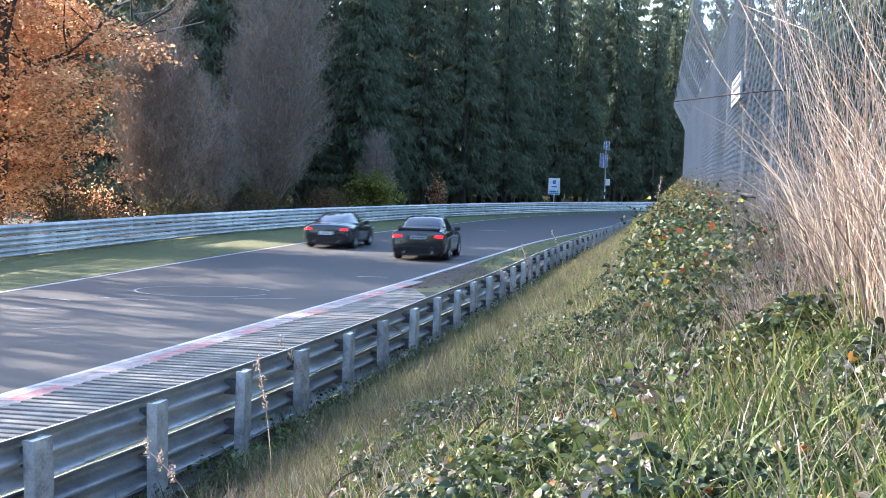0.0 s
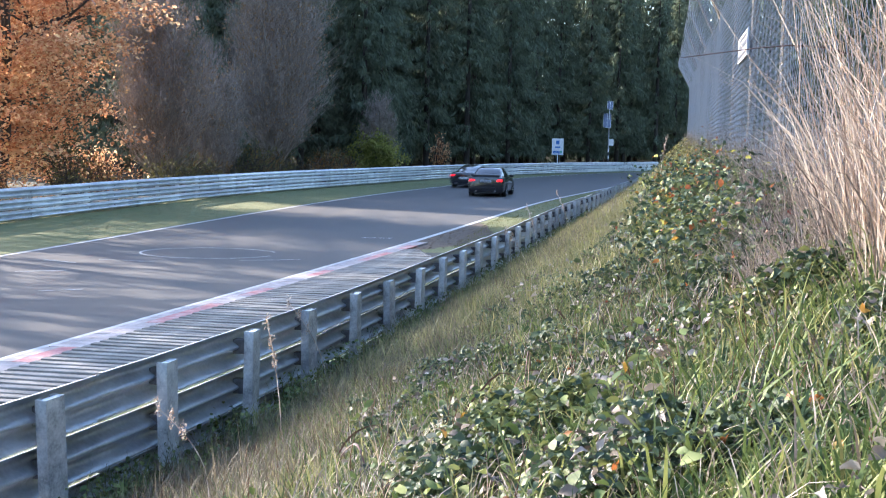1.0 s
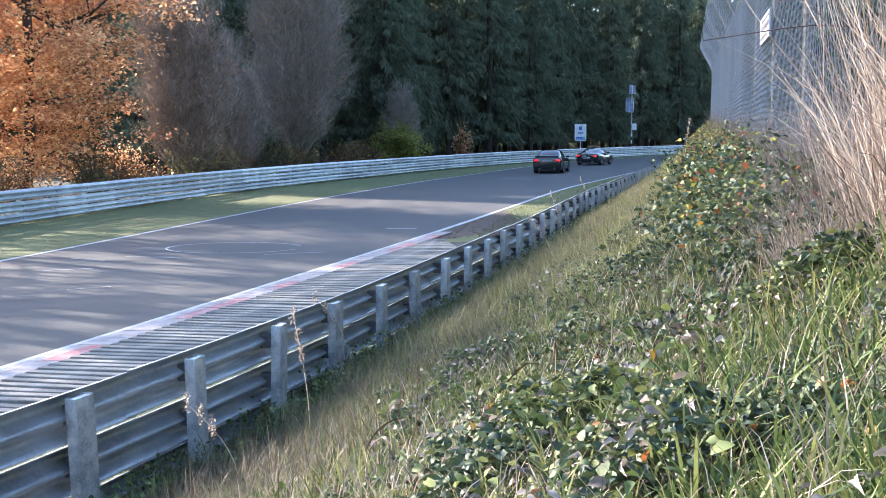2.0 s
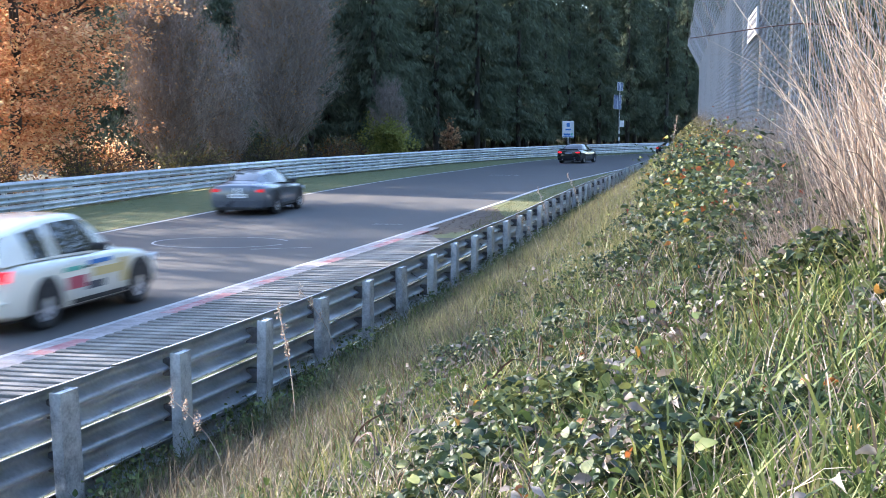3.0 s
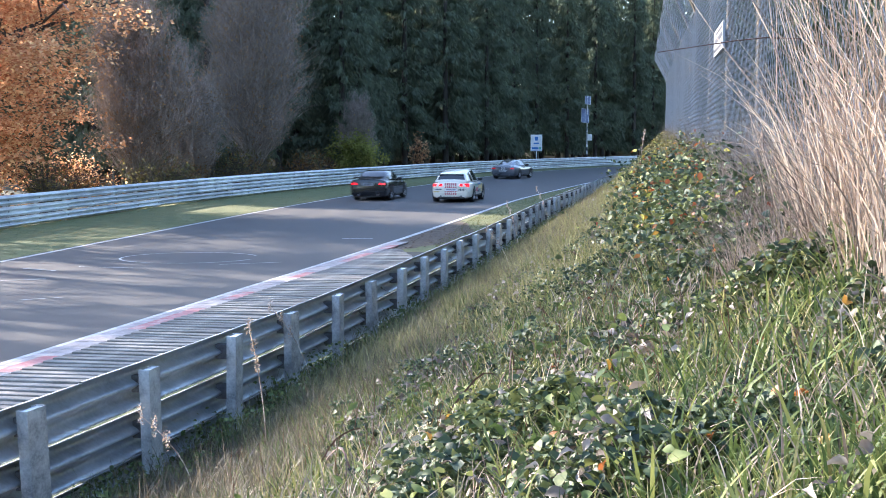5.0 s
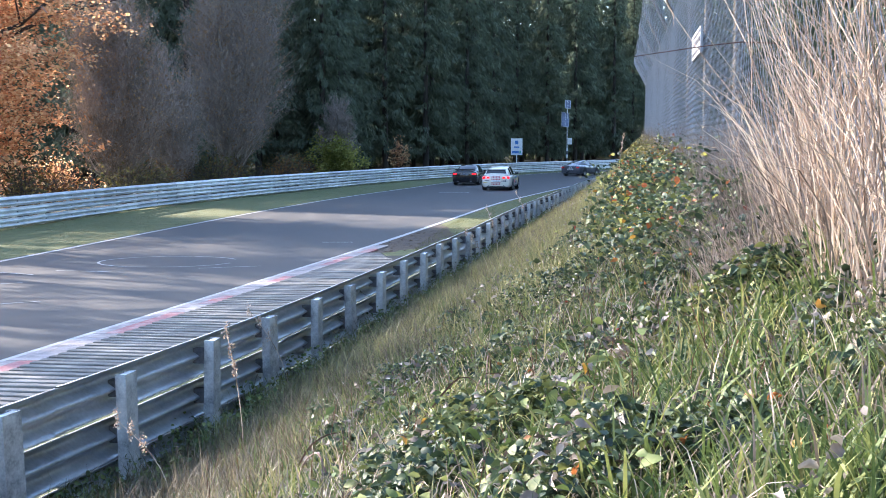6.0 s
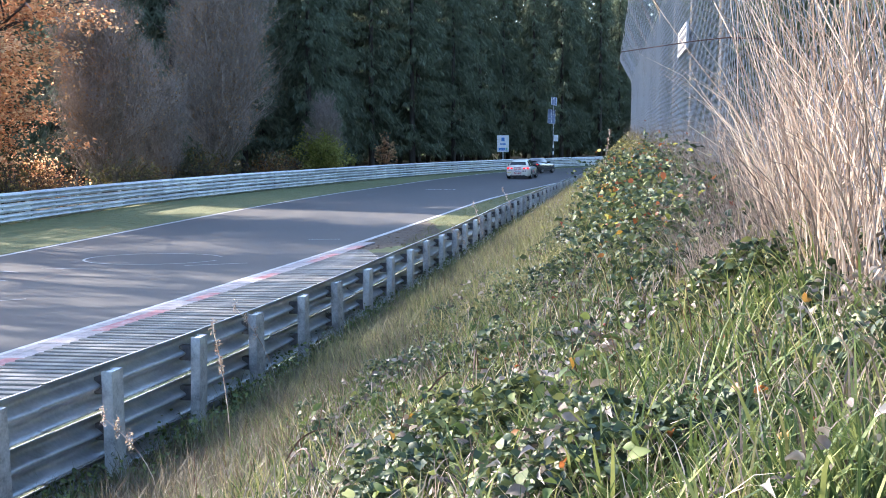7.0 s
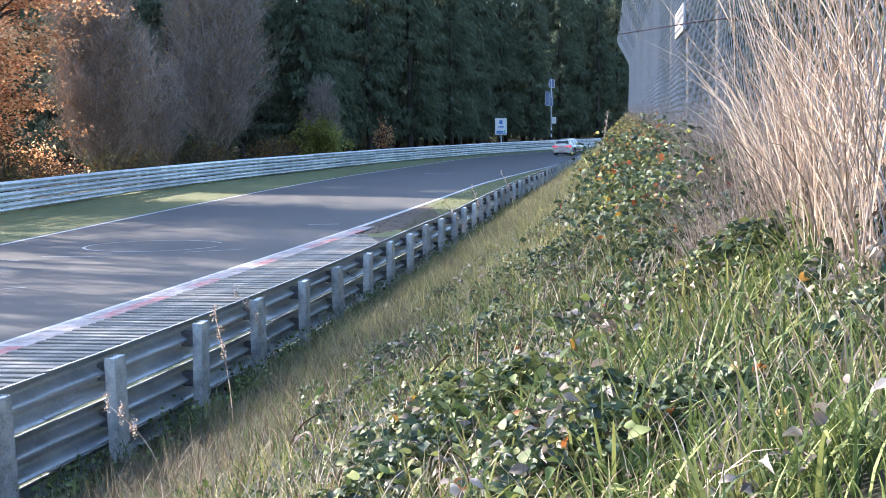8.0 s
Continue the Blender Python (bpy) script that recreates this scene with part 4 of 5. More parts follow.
def build_broadleaf(name, label, seed, height, spread, leaf, leaf_material, leaf_count, twig=TWIG, bark=BARK, levels=3, up=0.5, crown=None, kids=(4, 6), stems=0):
    rng = np.random.default_rng(seed)
    tree = new(name)
    tagged(tree, label, "tree")
    thick, thin, tips = branching(rng, (0, 0, -0.2), height, spread, levels, up, kids)
    for k in range(stems):
        a = rng.uniform(0, 2 * np.pi)
        q = rng.uniform(0.3, 1.0)
        one = branching(rng, (math.cos(a) * q, math.sin(a) * q, -0.2), height * rng.uniform(0.45, 0.85), spread, levels, up, kids)
        lean = np.array([math.cos(a), math.sin(a), 0]) * rng.uniform(0.03, 0.13)
        bend = lambda p: np.asarray(p) + lean * max(0.0, p[2])
        thick += [(bend(p), bend(q2), r0, r1) for p, q2, r0, r1 in one[0]]
        thin += [(bend(p), bend(q2), r0, r1) for p, q2, r0, r1 in one[1]]
        tips = np.concatenate([tips, one[2] + lean * np.maximum(0, one[2][:, 2:3])])
    V, F = sticks(thick, 6)
    child("trunk", arrays("trunk", V, F, 4, bark, True), tree)
    if thin:
        V, F = sticks(thin, 3)
        tagged(child("twig_haze", arrays("twig_haze", V, F, 4, twig), tree), kind="stuff")
    if leaf_count:
        if crown is None:
            pts = tips[rng.integers(0, len(tips), leaf_count)] + rng.normal(0, 0.22, (leaf_count, 3))
        else:
            # leaf sprays gathered in layered clumps through the crown
            cx, rz, zc, clumps = crown
            c = rng.normal(0, 1, (clumps, 3))
            c /= np.linalg.norm(c, axis=1, keepdims=True)
            c *= rng.uniform(0.35, 1, (clumps, 1)) ** 0.6
            c *= 1 + 0.25 * rng.normal(0, 1, (clumps, 1))
            c = c * [cx, cx, rz] + [0, 0, zc]
            pts = c[rng.integers(0, clumps, leaf_count)] + rng.normal(0, 1, (leaf_count, 3)) * [0.5, 0.5, 0.16]
            pts = pts[pts[:, 2] > 0.3]
        V, F = leaf_cloud(rng, pts, leaf, 0.5)
        tagged(child("crown", arrays("crown", V, F, 4, leaf_material), tree), kind="stuff")
    return tree


def spruce_crown(rng, height, detail, low):
    """Whorls of drooping sprays: vertices and quads."""
    P, D, S = [], [], []
    z = low + rng.uniform(0, 2.0)
    while z < height:
        reach = (2.9 * (1 - (z / height) ** 1.5) + 0.25) * (0.6 + 0.4 * min(1, (z - low + 0.6) / 4))
        for _ in range(int(6 * detail) + 2):
            a = rng.uniform(0, 2 * np.pi)
            r = reach * rng.uniform(0.6, 1.15)
            m = max(3, int(r * 7.5 * detail))
            t = np.linspace(0.15, 1, m)
            px, py = np.cos(a) * r * t, np.sin(a) * r * t
            pz = z - 0.42 * r * t + 0.22 * r * t * t + rng.normal(0, 0.1, m)
            c = np.stack([px, py, pz], 1)
            for sgn in (-1, 0, 1):
                P.append(c + rng.normal(0, 0.07, (m, 3)))
                aa = a + sgn * 0.85
                D.append(np.stack([np.cos(aa) * 0.55 + rng.normal(0, 0.15, m), np.sin(aa) * 0.55 + rng.normal(0, 0.15, m), -0.75 + rng.normal(0, 0.25, m)], 1))
                S.append(np.full(m, 0.42 / max(0.35, detail) ** 0.7) * rng.uniform(0.6, 1.25, m))
        z += rng.uniform(0.45, 0.75) / max(0.4, detail)
    P, D, S = np.concatenate(P), np.concatenate(D), np.concatenate(S)[:, None]
    D /= np.linalg.norm(D, axis=1, keepdims=True)
    side = np.cross(D, rng.normal(0, 1, D.shape))
    side /= np.linalg.norm(side, axis=1, keepdims=True)
    w = 0.16
    V = np.stack([P, P + S * (D * 0.45 + side * w), P + S * D * 1.15, P + S * (D * 0.45 - side * w)], 1)
    return V.reshape(-1, 3), np.arange(len(P))[:, None] * 4 + [0, 1, 2, 3]


def build_spruce(seed, height, detail=1.0, low=2.6):
    """A tall spruce: bare lower trunk, whorls of drooping sprays."""
    rng = np.random.default_rng(seed)
    tree = new("spruce")
    tagged(tree, "tall dark green spruce in the dense forest edge", "tree", "forest spruces")
    segs = [((0, 0, z), (0, 0, z + height / 8), 0.24 * (1 - z / height) + 0.02, 0.24 * (1 - (z + height / 8) / height) + 0.02) for z in np.arange(0, height - 0.1, height / 8)]
    V, F = sticks(segs, 7)
    child("trunk", arrays("trunk", V, F, 4, BARK, True), tree)
    V, F = spruce_crown(rng, height, detail, low)
    tagged(child("crown", arrays("crown", V, F, 4, NEEDLES), tree), kind="stuff")
    return tree


def plant(tree, x, y, turn=0.0, scale=1.0, lean=0.0):
    z = float(ground_z(x, y))
    tree.matrix_basis = pose(x, y, z - 0.1, lean, 0, turn)
    tree.scale = (scale, scale, scale)
    return tree


def copy_tree(tree, x, y, turn, scale):
    made = copy_thing(tree, pose(x, y, float(ground_z(x, y)) - 0.1, 0, 0, turn))
    made.scale = (scale, scale, scale)


def build_forest():
    rng = np.random.default_rng(7)
    kinds = [build_spruce(40 + k, 25 + 1.5 * k, 1.0, (0.5, 0.3, 0.9, 0.4)[k]) for k in range(4)] + [build_spruce(60 + k, 26 + k, 0.66, 0.3) for k in range(3)]
    spots = []
    for row, d in enumerate((8, 12.5, 17, 22, 28, 35, 43, 52)):
        y = 66.0 + 2.2 * (row % 2) - (6 if row < 1 else 0)
        while y < 205:
            s = float(LEFT_RAIL(y + 1) - LEFT_RAIL(y - 1)) / 2
            nrm = math.sqrt(1 + s * s)
            dd = d + rng.uniform(-1.6, 1.6) + (4 if 60 < y < 84 else 0)
            spots.append((float(LEFT_RAIL(y)) - dd / nrm, y + dd * s / nrm, row))
            y += rng.uniform(3.6, 5.4) / nrm * (1 if row < 4 else 1.15)
    for _ in range(26):
        spots.append((rng.uniform(-62, -34), rng.uniform(78, 130), 5))
    for _ in range(34):
        y = rng.uniform(84, 140)
        spots.append((float(RIGHT_RAIL(y)) + rng.uniform(9, 34), y, 3))
    for _ in range(46):
        y = rng.uniform(8, 84)
        x = max(float(fence_x(y)), float(RIGHT_RAIL(y)) + 2.2) + rng.uniform(9, 34)
        spots.append((x, y, 3))
    # spruces added out of view behind the viewpoint, to darken reflections and sky light
    for _ in range(34):
        spots.append((rng.uniform(8, 40), rng.uniform(-60, 6), 3))
    for _ in range(46):
        y = rng.uniform(-120, -45)
        spots.append((float(LEFT_RAIL(y)) - rng.uniform(6, 40) if rng.uniform() < 0.55 else float(RIGHT_RAIL(y)) + rng.uniform(5, 40), y, 3))
    for _ in range(26):
        spots.append((rng.uniform(-60, 10), rng.uniform(-185, -150), 3))
    # deep rows and the added unseen woods, too far or hidden to count, are one piece
    crowns = [spruce_crown(np.random.default_rng(90 + k), 28, 0.36, 0.3) for k in range(4)]
    VV, FF, base = [], [], 0
    for x, y, row in [q for q in spots if q[2] >= 3]:
        V, F = crowns[int(rng.integers(0, 4))]
        a, sc = rng.uniform(0, 2 * np.pi), rng.uniform(1.0, 1.3)
        R = np.array([[math.cos(a), math.sin(a), 0], [-math.sin(a), math.cos(a), 0], [0, 0, 1]])
        VV.append(V @ R * sc + [x, y, float(ground_z(x, y)) - 0.1])
        FF.append(F + base)
        base += len(V)
    stuff("deep_forest", "dense dark spruce forest with unseen spruces added around the viewpoint", "forest", np.concatenate(VV), np.concatenate(FF), NEEDLES)
    used = set()
    for x, y, row in [q for q in spots if q[2] < 3]:
        k = int(rng.integers(0, 4)) if row < 2 else 4 + int(rng.integers(0, 3))
        turn, scale = rng.uniform(0, 360), rng.uniform(0.9, 1.15) * (1.0 if row < 2 else 1.22)
        if k in used:
            copy_tree(kinds[k], x, y, turn, scale)
        else:
            used.add(k)
            plant(kinds[k], x, y, turn, scale)


build_forest()

plant(build_broadleaf("beech_tree", "orange autumn beech glowing in low sun", 3, 11.5, 0.9, 0.15, BEECH, 42000, levels=2, crown=(4.4, 5.4, 6.0, 380)), -15.6, 43.5)
plant(build_broadleaf("beech_tree", "russet autumn beech behind the far barrier", 4, 10.5, 0.9, 0.15, BEECH, 24000, levels=2, crown=(3.8, 4.8, 5.4, 220)), -21.0, 48.0)
plant(build_broadleaf("beech_tree", "orange autumn beech behind the far barrier", 14, 10.0, 0.9, 0.15, BEECH, 12000, levels=2, crown=(3.4, 4.4, 5.2, 170)), -19.5, 37.5)


def build_bare_tree(label, seed, height, radius, stems, dead, size=0.085):
    """An oval crown of upswept stems, shoots and fine twigs, with a few dead leaves left."""
    rng = np.random.default_rng(seed)
    tree = new("bare_tree")
    tagged(tree, label, "tree", "bare roadside trees")
    limbs, shoots, twigs, tips = [], [], [], []

    def unit(v):
        return v / (np.linalg.norm(v) + 1e-9)

    def sprout(p, d, length, r, level):
        n = (7, 4, 3, 2)[level]
        for k in range(n):
            q = p + d * length / n
            r2 = r * (1 - 0.7 / n)
            (limbs if level == 0 else shoots if level == 1 else twigs).append((p, q, r, r2))
            p, r = q, r2
            d = unit(d + rng.normal(0, 0.09 + 0.05 * level, 3) + [0, 0, (0.03, 0.1, 0.1, 0.06)[level]])
            if level >= 2:
                tips.append(p)
            if level == 3 or (level == 0 and k == 0 and rng.uniform() < 0.4):
                continue
            for _ in range((5, 3, 2)[level]):
                a = rng.uniform(0, 2 * np.pi)
                out = unit(np.array([math.cos(a), math.sin(a), 0.0]) * rng.uniform(0.4, 0.95) + d * 0.7 + [0, 0, 0.25])
                full = max(0.12, 1 - (math.hypot(p[0], p[1]) / radius) ** 2)
                left = (height * 0.26 * (1.05 - 0.5 * k / n) * (0.45 + 0.55 * full), length * 0.55, length * 0.6)[level]
                sprout(p, out, left * rng.uniform(0.6, 1.1), max(r * 0.45, 0.007), level + 1)

    for k in range(stems):
        a = 2 * np.pi * (k + rng.uniform(-0.3, 0.3)) / stems
        q = rng.uniform(0.05, 1.0) if k else 0.0
        d = unit(np.array([math.cos(a) * q * radius / height * 0.8, math.sin(a) * q * radius / height * 0.8, 1.0]))
        sprout(np.array([math.cos(a), math.sin(a), 0]) * 0.25 * q - [0, 0, 0.2], d, height * rng.uniform(0.75, 1.0) * (1.0 - 0.25 * q), 0.05 + 0.05 * (1 - q), 0)
    V, F = sticks(limbs, 6)
    child("trunk", arrays("trunk", V, F, 4, BARK_PALE, True), tree)
    V, F = sticks(shoots, 4)
    tagged(child("branch_haze", arrays("branch_haze", V, F, 4, TWIG), tree), kind="stuff")
    V, F = sticks(twigs, 3)
    tagged(child("twig_haze", arrays("twig_haze", V, F, 4, TWIG), tree), kind="stuff")
    tips = np.array(tips)
    pts = tips[rng.integers(0, len(tips), dead)] + rng.normal(0, 0.12, (dead, 3))
    V, F = leaf_cloud(rng, pts[pts[:, 2] > 0.2], size, 0.7)
    tagged(child("crown", arrays("crown", V, F, 4, DEAD_LEAF), tree), kind="stuff")
    return tree


plant(build_bare_tree("bare grey-brown tree with upswept twigs", 5, 9.5, 3.0, 13, 11000, 0.1), -12.1, 54.0)
plant(build_bare_tree("tall bare tree with a few russet leaves", 6, 13.0, 3.7, 15, 15000, 0.11), -9.0, 67.5, 40)
plant(build_bare_tree("bare grey-brown tree among the brown undergrowth", 8, 6.5, 2.4, 9, 3500), -10.9, 60.5, 100)
plant(build_bare_tree("slim bare saplings behind a green bush", 9, 6.0, 1.3, 7, 250), -4.1, 87.0)


def build_shrub(label, seed, x, y, r, h, material, count, leaf=0.1):
    rng = np.random.default_rng(seed)
    shrub = new("shrub")
    tagged(shrub, label, "shrub", "roadside shrubs")
    segs, pts = [], []
    for _ in range(26):
        a, q = rng.uniform(0, 2 * np.pi), rng.uniform(0.1, 1)
        p = np.array([0.12 * np.cos(a), 0.12 * np.sin(a), -0.1])
        end = np.array([np.cos(a) * r * q, np.sin(a) * r * q, h * rng.uniform(0.55, 1.0) * (1 - 0.35 * q)])
        mid = p * 0.4 + end * 0.6 + [0, 0, 0.15 * h]
        segs += [(p, mid, 0.022, 0.014), (mid, end, 0.014, 0.005)]
        for t in np.linspace(0.2, 1, 9):
            c = p * (1 - t) ** 2 + 2 * t * (1 - t) * mid + t * t * end
            pts.append(c + rng.normal(0, 0.14 * r, 3))
            segs.append((c, c + rng.normal(0, 0.16 * r, 3), 0.008, 0.003))
    V, F = sticks(segs, 4)
    # branches take the dark bark colour, which carries the shade low down
    tagged(child("branch_haze", arrays("branch_haze", V, F, 4, BARK), shrub), kind="stuff")
    pts = np.array(pts)
    pts = pts[rng.integers(0, len(pts), count)] + rng.normal(0, 0.11 * r, (count, 3))
    pts = pts[pts[:, 2] > 0.05]
    V, F = leaf_cloud(rng, pts, leaf, 0.6)
    tagged(child("foliage", arrays("foliage", V, F, 4, material), shrub), kind="stuff")
    shrub.matrix_basis = pose(x, y, float(ground_z(x, y)))


build_shrub("yellow-green bush behind the far barrier", 21, -3.9, 85, 2.2, 3.4, YELLOW_LEAF, 7500, 0.15)
build_shrub("small orange autumn shrub behind the far barrier", 22, 0.2, 97, 1.1, 3.3, BEECH, 800, 0.16)
for k in range(15):
    yy = 34 + 3.0 * k
    build_shrub(("olive and russet undergrowth behind the barrier", "brown autumn undergrowth behind the barrier")[k % 2], 30 + k, float(LEFT_RAIL(yy)) - 2.3 - (k % 3) * 0.8, yy, 1.7, 1.9 + 0.5 * (k % 2), (OLIVE, RUSSET, BEECH)[k % 3] if k < 7 else (RUSSET, OLIVE)[k % 2], 1100, 0.11)

# unseen trees beside the track, set where their shadows streak the asphalt
for k, (x, y, sc) in enumerate(((-21, 25, 1.3), (-27, 31, 1.5), (-23, 34, 1.3), (-33, 34, 1.6), (-31, 41, 1.6), (-16.8, 25, 0.6), (-18.2, 28.5, 0.68), (-20, 32, 0.75), (-17.4, 21.5, 0.55), (-19, 24, 0.62))):
    if k == 0:
        first = plant(build_broadleaf("bare_tree", "bare autumn tree beside the track", 31, 8.5, 0.6, 0.12, RUSSET, 900, levels=2, up=0.8, kids=(4, 7)), x, y, 0, sc)
    else:
        copy_tree(first, x, y, 70 * k, sc)


# ---- embankment plants ----
def blades(rng, x, y, height, width, bend, lift=0.0):
    """Bent grass blades: vertices and quads."""
    n = len(x)
    z = ground_z(x, y) + lift
    a = rng.uniform(0, 2 * np.pi, n)
    h = height * rng.uniform(0.5, 1.25, n)
    b = bend * rng.uniform(0.3, 1.3, n)
    dx, dy = np.cos(a), np.sin(a)
    wx, wy = -dy * width / 2, dx * width / 2
    rows = []
    for t, w in ((0, 0.8), (0.4, 1.0), (0.75, 0.7), (1.0, 0.1)):
        out = h * b * t * t
        up = h * t * (1 - 0.25 * b * t)
        cx, cy, cz = x + dx * out, y + dy * out, z + up
        rows += [np.stack([cx - wx * w, cy - wy * w, cz], 1), np.stack([cx + wx * w, cy + wy * w, cz], 1)]
    V = np.stack(rows, 1)
    i = np.arange(n)[:, None] * 8
    F = np.concatenate([i + [0, 1, 3, 2], i + [2, 3, 5, 4], i + [4, 5, 7, 6]], 1).reshape(-1, 4)
    return V.reshape(-1, 3), F


def scatter(rng, n, u0, u1, y0, y1, near=1.0, clump=0.0):
    """Random places on the bank: u from rail to fence; near: how strongly they gather toward the near end."""
    y = y0 * (y1 / y0) ** rng.uniform(0, 1, n) if near else rng.uniform(y0, y1, n)
    u = rng.uniform(u0, u1, n)
    xr = RIGHT_RAIL(y)
    xf = np.maximum(fence_x(y), xr + 2.2)
    x = xr + u * (xf - xr)
    if clump:
        keep = np.array([noise.noise((a * 1.7, b * 1.4, clump)) for a, b in zip(x, y)]) > rng.uniform(-0.35, 0.25, n)
        x, y = x[keep], y[keep]
    return x, y


def hum(x, y, sx, sy, seed):
    """Smooth noise at many places."""
    return np.array([noise.noise((p * sx, q * sy, seed)) for p, q in zip(x, y)])


def share_up(x, y):
    """Where a place lies between the rail (0) and the fence (1)."""
    xr = RIGHT_RAIL(y)
    return (x - xr) / (np.maximum(fence_x(y), xr + 2.2) - xr)


def canopy(x, y):
    """Height of the low growth over the soil: mounds and hollows."""
    return 0.045 + 0.25 * np.clip(hum(x, y, 2.3, 1.7, 2.7) + 0.3, 0, 1.2) + 0.07 * hum(x, y, 6.0, 5.0, 9.1)


def arched(rng, x, y, z, length, width, droop=1.5):
    """Grass blades that rise and bow over: vertices and quads."""
    n = len(x)
    a = rng.uniform(0, 2 * np.pi, n)
    length = length * rng.uniform(0.55, 1.25, n)
    width = width * rng.uniform(0.6, 1.3, n)
    t0, t1 = rng.uniform(0.0, 0.45, n), rng.uniform(0.45, 1.25, n) * droop
    twist = rng.normal(0, 0.5, n)
    c = np.stack([x, y, z], 1)
    rows = []
    for k, w in enumerate((0.7, 1.0, 0.95, 0.65, 0.08)):
        th = t0 + (t1 - t0) * (k / 4) ** 1.4
        d = np.stack([np.cos(a) * np.sin(th), np.sin(a) * np.sin(th), np.cos(th)], 1)
        b = a + np.pi / 2 + twist * k / 4
        side = np.stack([np.cos(b), np.sin(b), 0.35 * np.sin(twist * 2 + k * 0.5)], 1) * (width * w / 2)[:, None]
        rows += [c - side, c + side]
        c = c + d * (length / 4)[:, None]
    V = np.stack(rows, 1)
    i = np.arange(n)[:, None] * 10
    F = np.concatenate([i + [2 * k, 2 * k + 1, 2 * k + 3, 2 * k + 2] for k in range(4)], 1).reshape(-1, 4)
    return V.reshape(-1, 3), F


def leaflets(rng, P, A, size, flat=0.5, curl=0.25, wide=0.36):
    """Pointed oval leaflets folded along the midrib, at P, heading A: vertices and quads."""
    n = len(P)
    up = np.stack([rng.normal(0, flat, n), rng.normal(0, flat, n), np.ones(n)], 1)
    up /= np.linalg.norm(up, axis=1, keepdims=True)
    d = np.stack([np.cos(A), np.sin(A), np.zeros(n)], 1)
    d -= up * np.sum(d * up, 1, keepdims=True)
    d /= np.linalg.norm(d, axis=1, keepdims=True)
    side = np.cross(up, d)
    cu = curl * rng.uniform(0.2, 1.8, n)
    fold = rng.uniform(-0.04, 0.2, n)
    rows = []
    for l, w, h in ((0, 0, 0), (0.5, 0, 0), (1, 0, -1), (0.16, 0.62, 0.5), (0.52, 1.0, 0.7), (0.83, 0.52, -0.3), (0.16, -0.62, 0.5), (0.52, -1.0, 0.7), (0.83, -0.52, -0.3)):
        lift = (h * cu if h < 0 else h * fold) + rng.normal(0, 0.04, n) * (1 if l else 0)
        ww = w * wide * rng.uniform(0.85, 1.1, n)
        rows.append(P + (d * l + side * ww[:, None] + up * lift[:, None]) * size[:, None])
    V = np.stack(rows, 1)
    i = np.arange(n)[:, None] * 9
    F = np.concatenate([i + [0, 1, 4, 3], i + [1, 2, 5, 4], i + [0, 6, 7, 1], i + [1, 7, 8, 2]], 1).reshape(-1, 4)
    return V.reshape(-1, 3), F


def bramble(rng, x, y, z, size, flat=0.5, curl=0.25):
    """Three-part bramble leaves: vertices and quads."""
    n = len(x)
    a = rng.uniform(0, 2 * np.pi, n)
    P, A, S = [], [], []
    for off, sc in ((0, 1.0), (1.35, 0.82), (-1.35, 0.82)):
        P.append(np.stack([x, y, z], 1) + rng.normal(0, 0.006, (n, 3)))
        A.append(a + off + rng.normal(0, 0.2, n))
        S.append(size * sc * rng.uniform(0.7, 1.2, n))
    return leaflets(rng, np.concatenate(P), np.concatenate(A), np.concatenate(S), flat, curl)


def join(*made):
    V, F, base = [], [], 0
    for v, f in made:
        V.append(v)
        F.append(f + base)
        base += len(v)
    return np.concatenate(V), np.concatenate(F)


def tufts(rng, x, y, blades_each, spread, length, width, droop=1.5):
    k = np.repeat(np.arange(len(x)), blades_each)
    tall = length * rng.uniform(0.6, 1.3, len(x))[k]
    px, py = x[k] + rng.normal(0, spread, len(k)), y[k] + rng.normal(0, spread, len(k))
    return arched(rng, px, py, ground_z(px, py), tall, width, droop)


def reeds(rng, x, y, height, lean, r=0.003):
    """Dead upright stems, kinked and leaning: vertices and quads."""
    segs = []
    for px, py in zip(x, y):
        p = np.array([px, py, float(ground_z(px, py))])
        h = height * rng.uniform(0.45, 1.15)
        d = np.array([rng.normal(-0.03, lean), rng.normal(0, lean), 1.0])
        rr = r * rng.uniform(0.6, 1.3)
        for k in range(4):
            d = d + rng.normal(0, 0.08 + 0.06 * k, 3)
            if k and height < 0.9 and rng.uniform() < 0.05:
                d = d + [rng.normal(0, 0.6), rng.normal(0, 0.6), -0.2]
            d = d / np.linalg.norm(d)
            q = p + d * h / 4
            segs.append((p, q, rr * (1 - 0.2 * k), rr * (0.8 - 0.2 * k)))
            p = q
    return sticks(segs, 3)


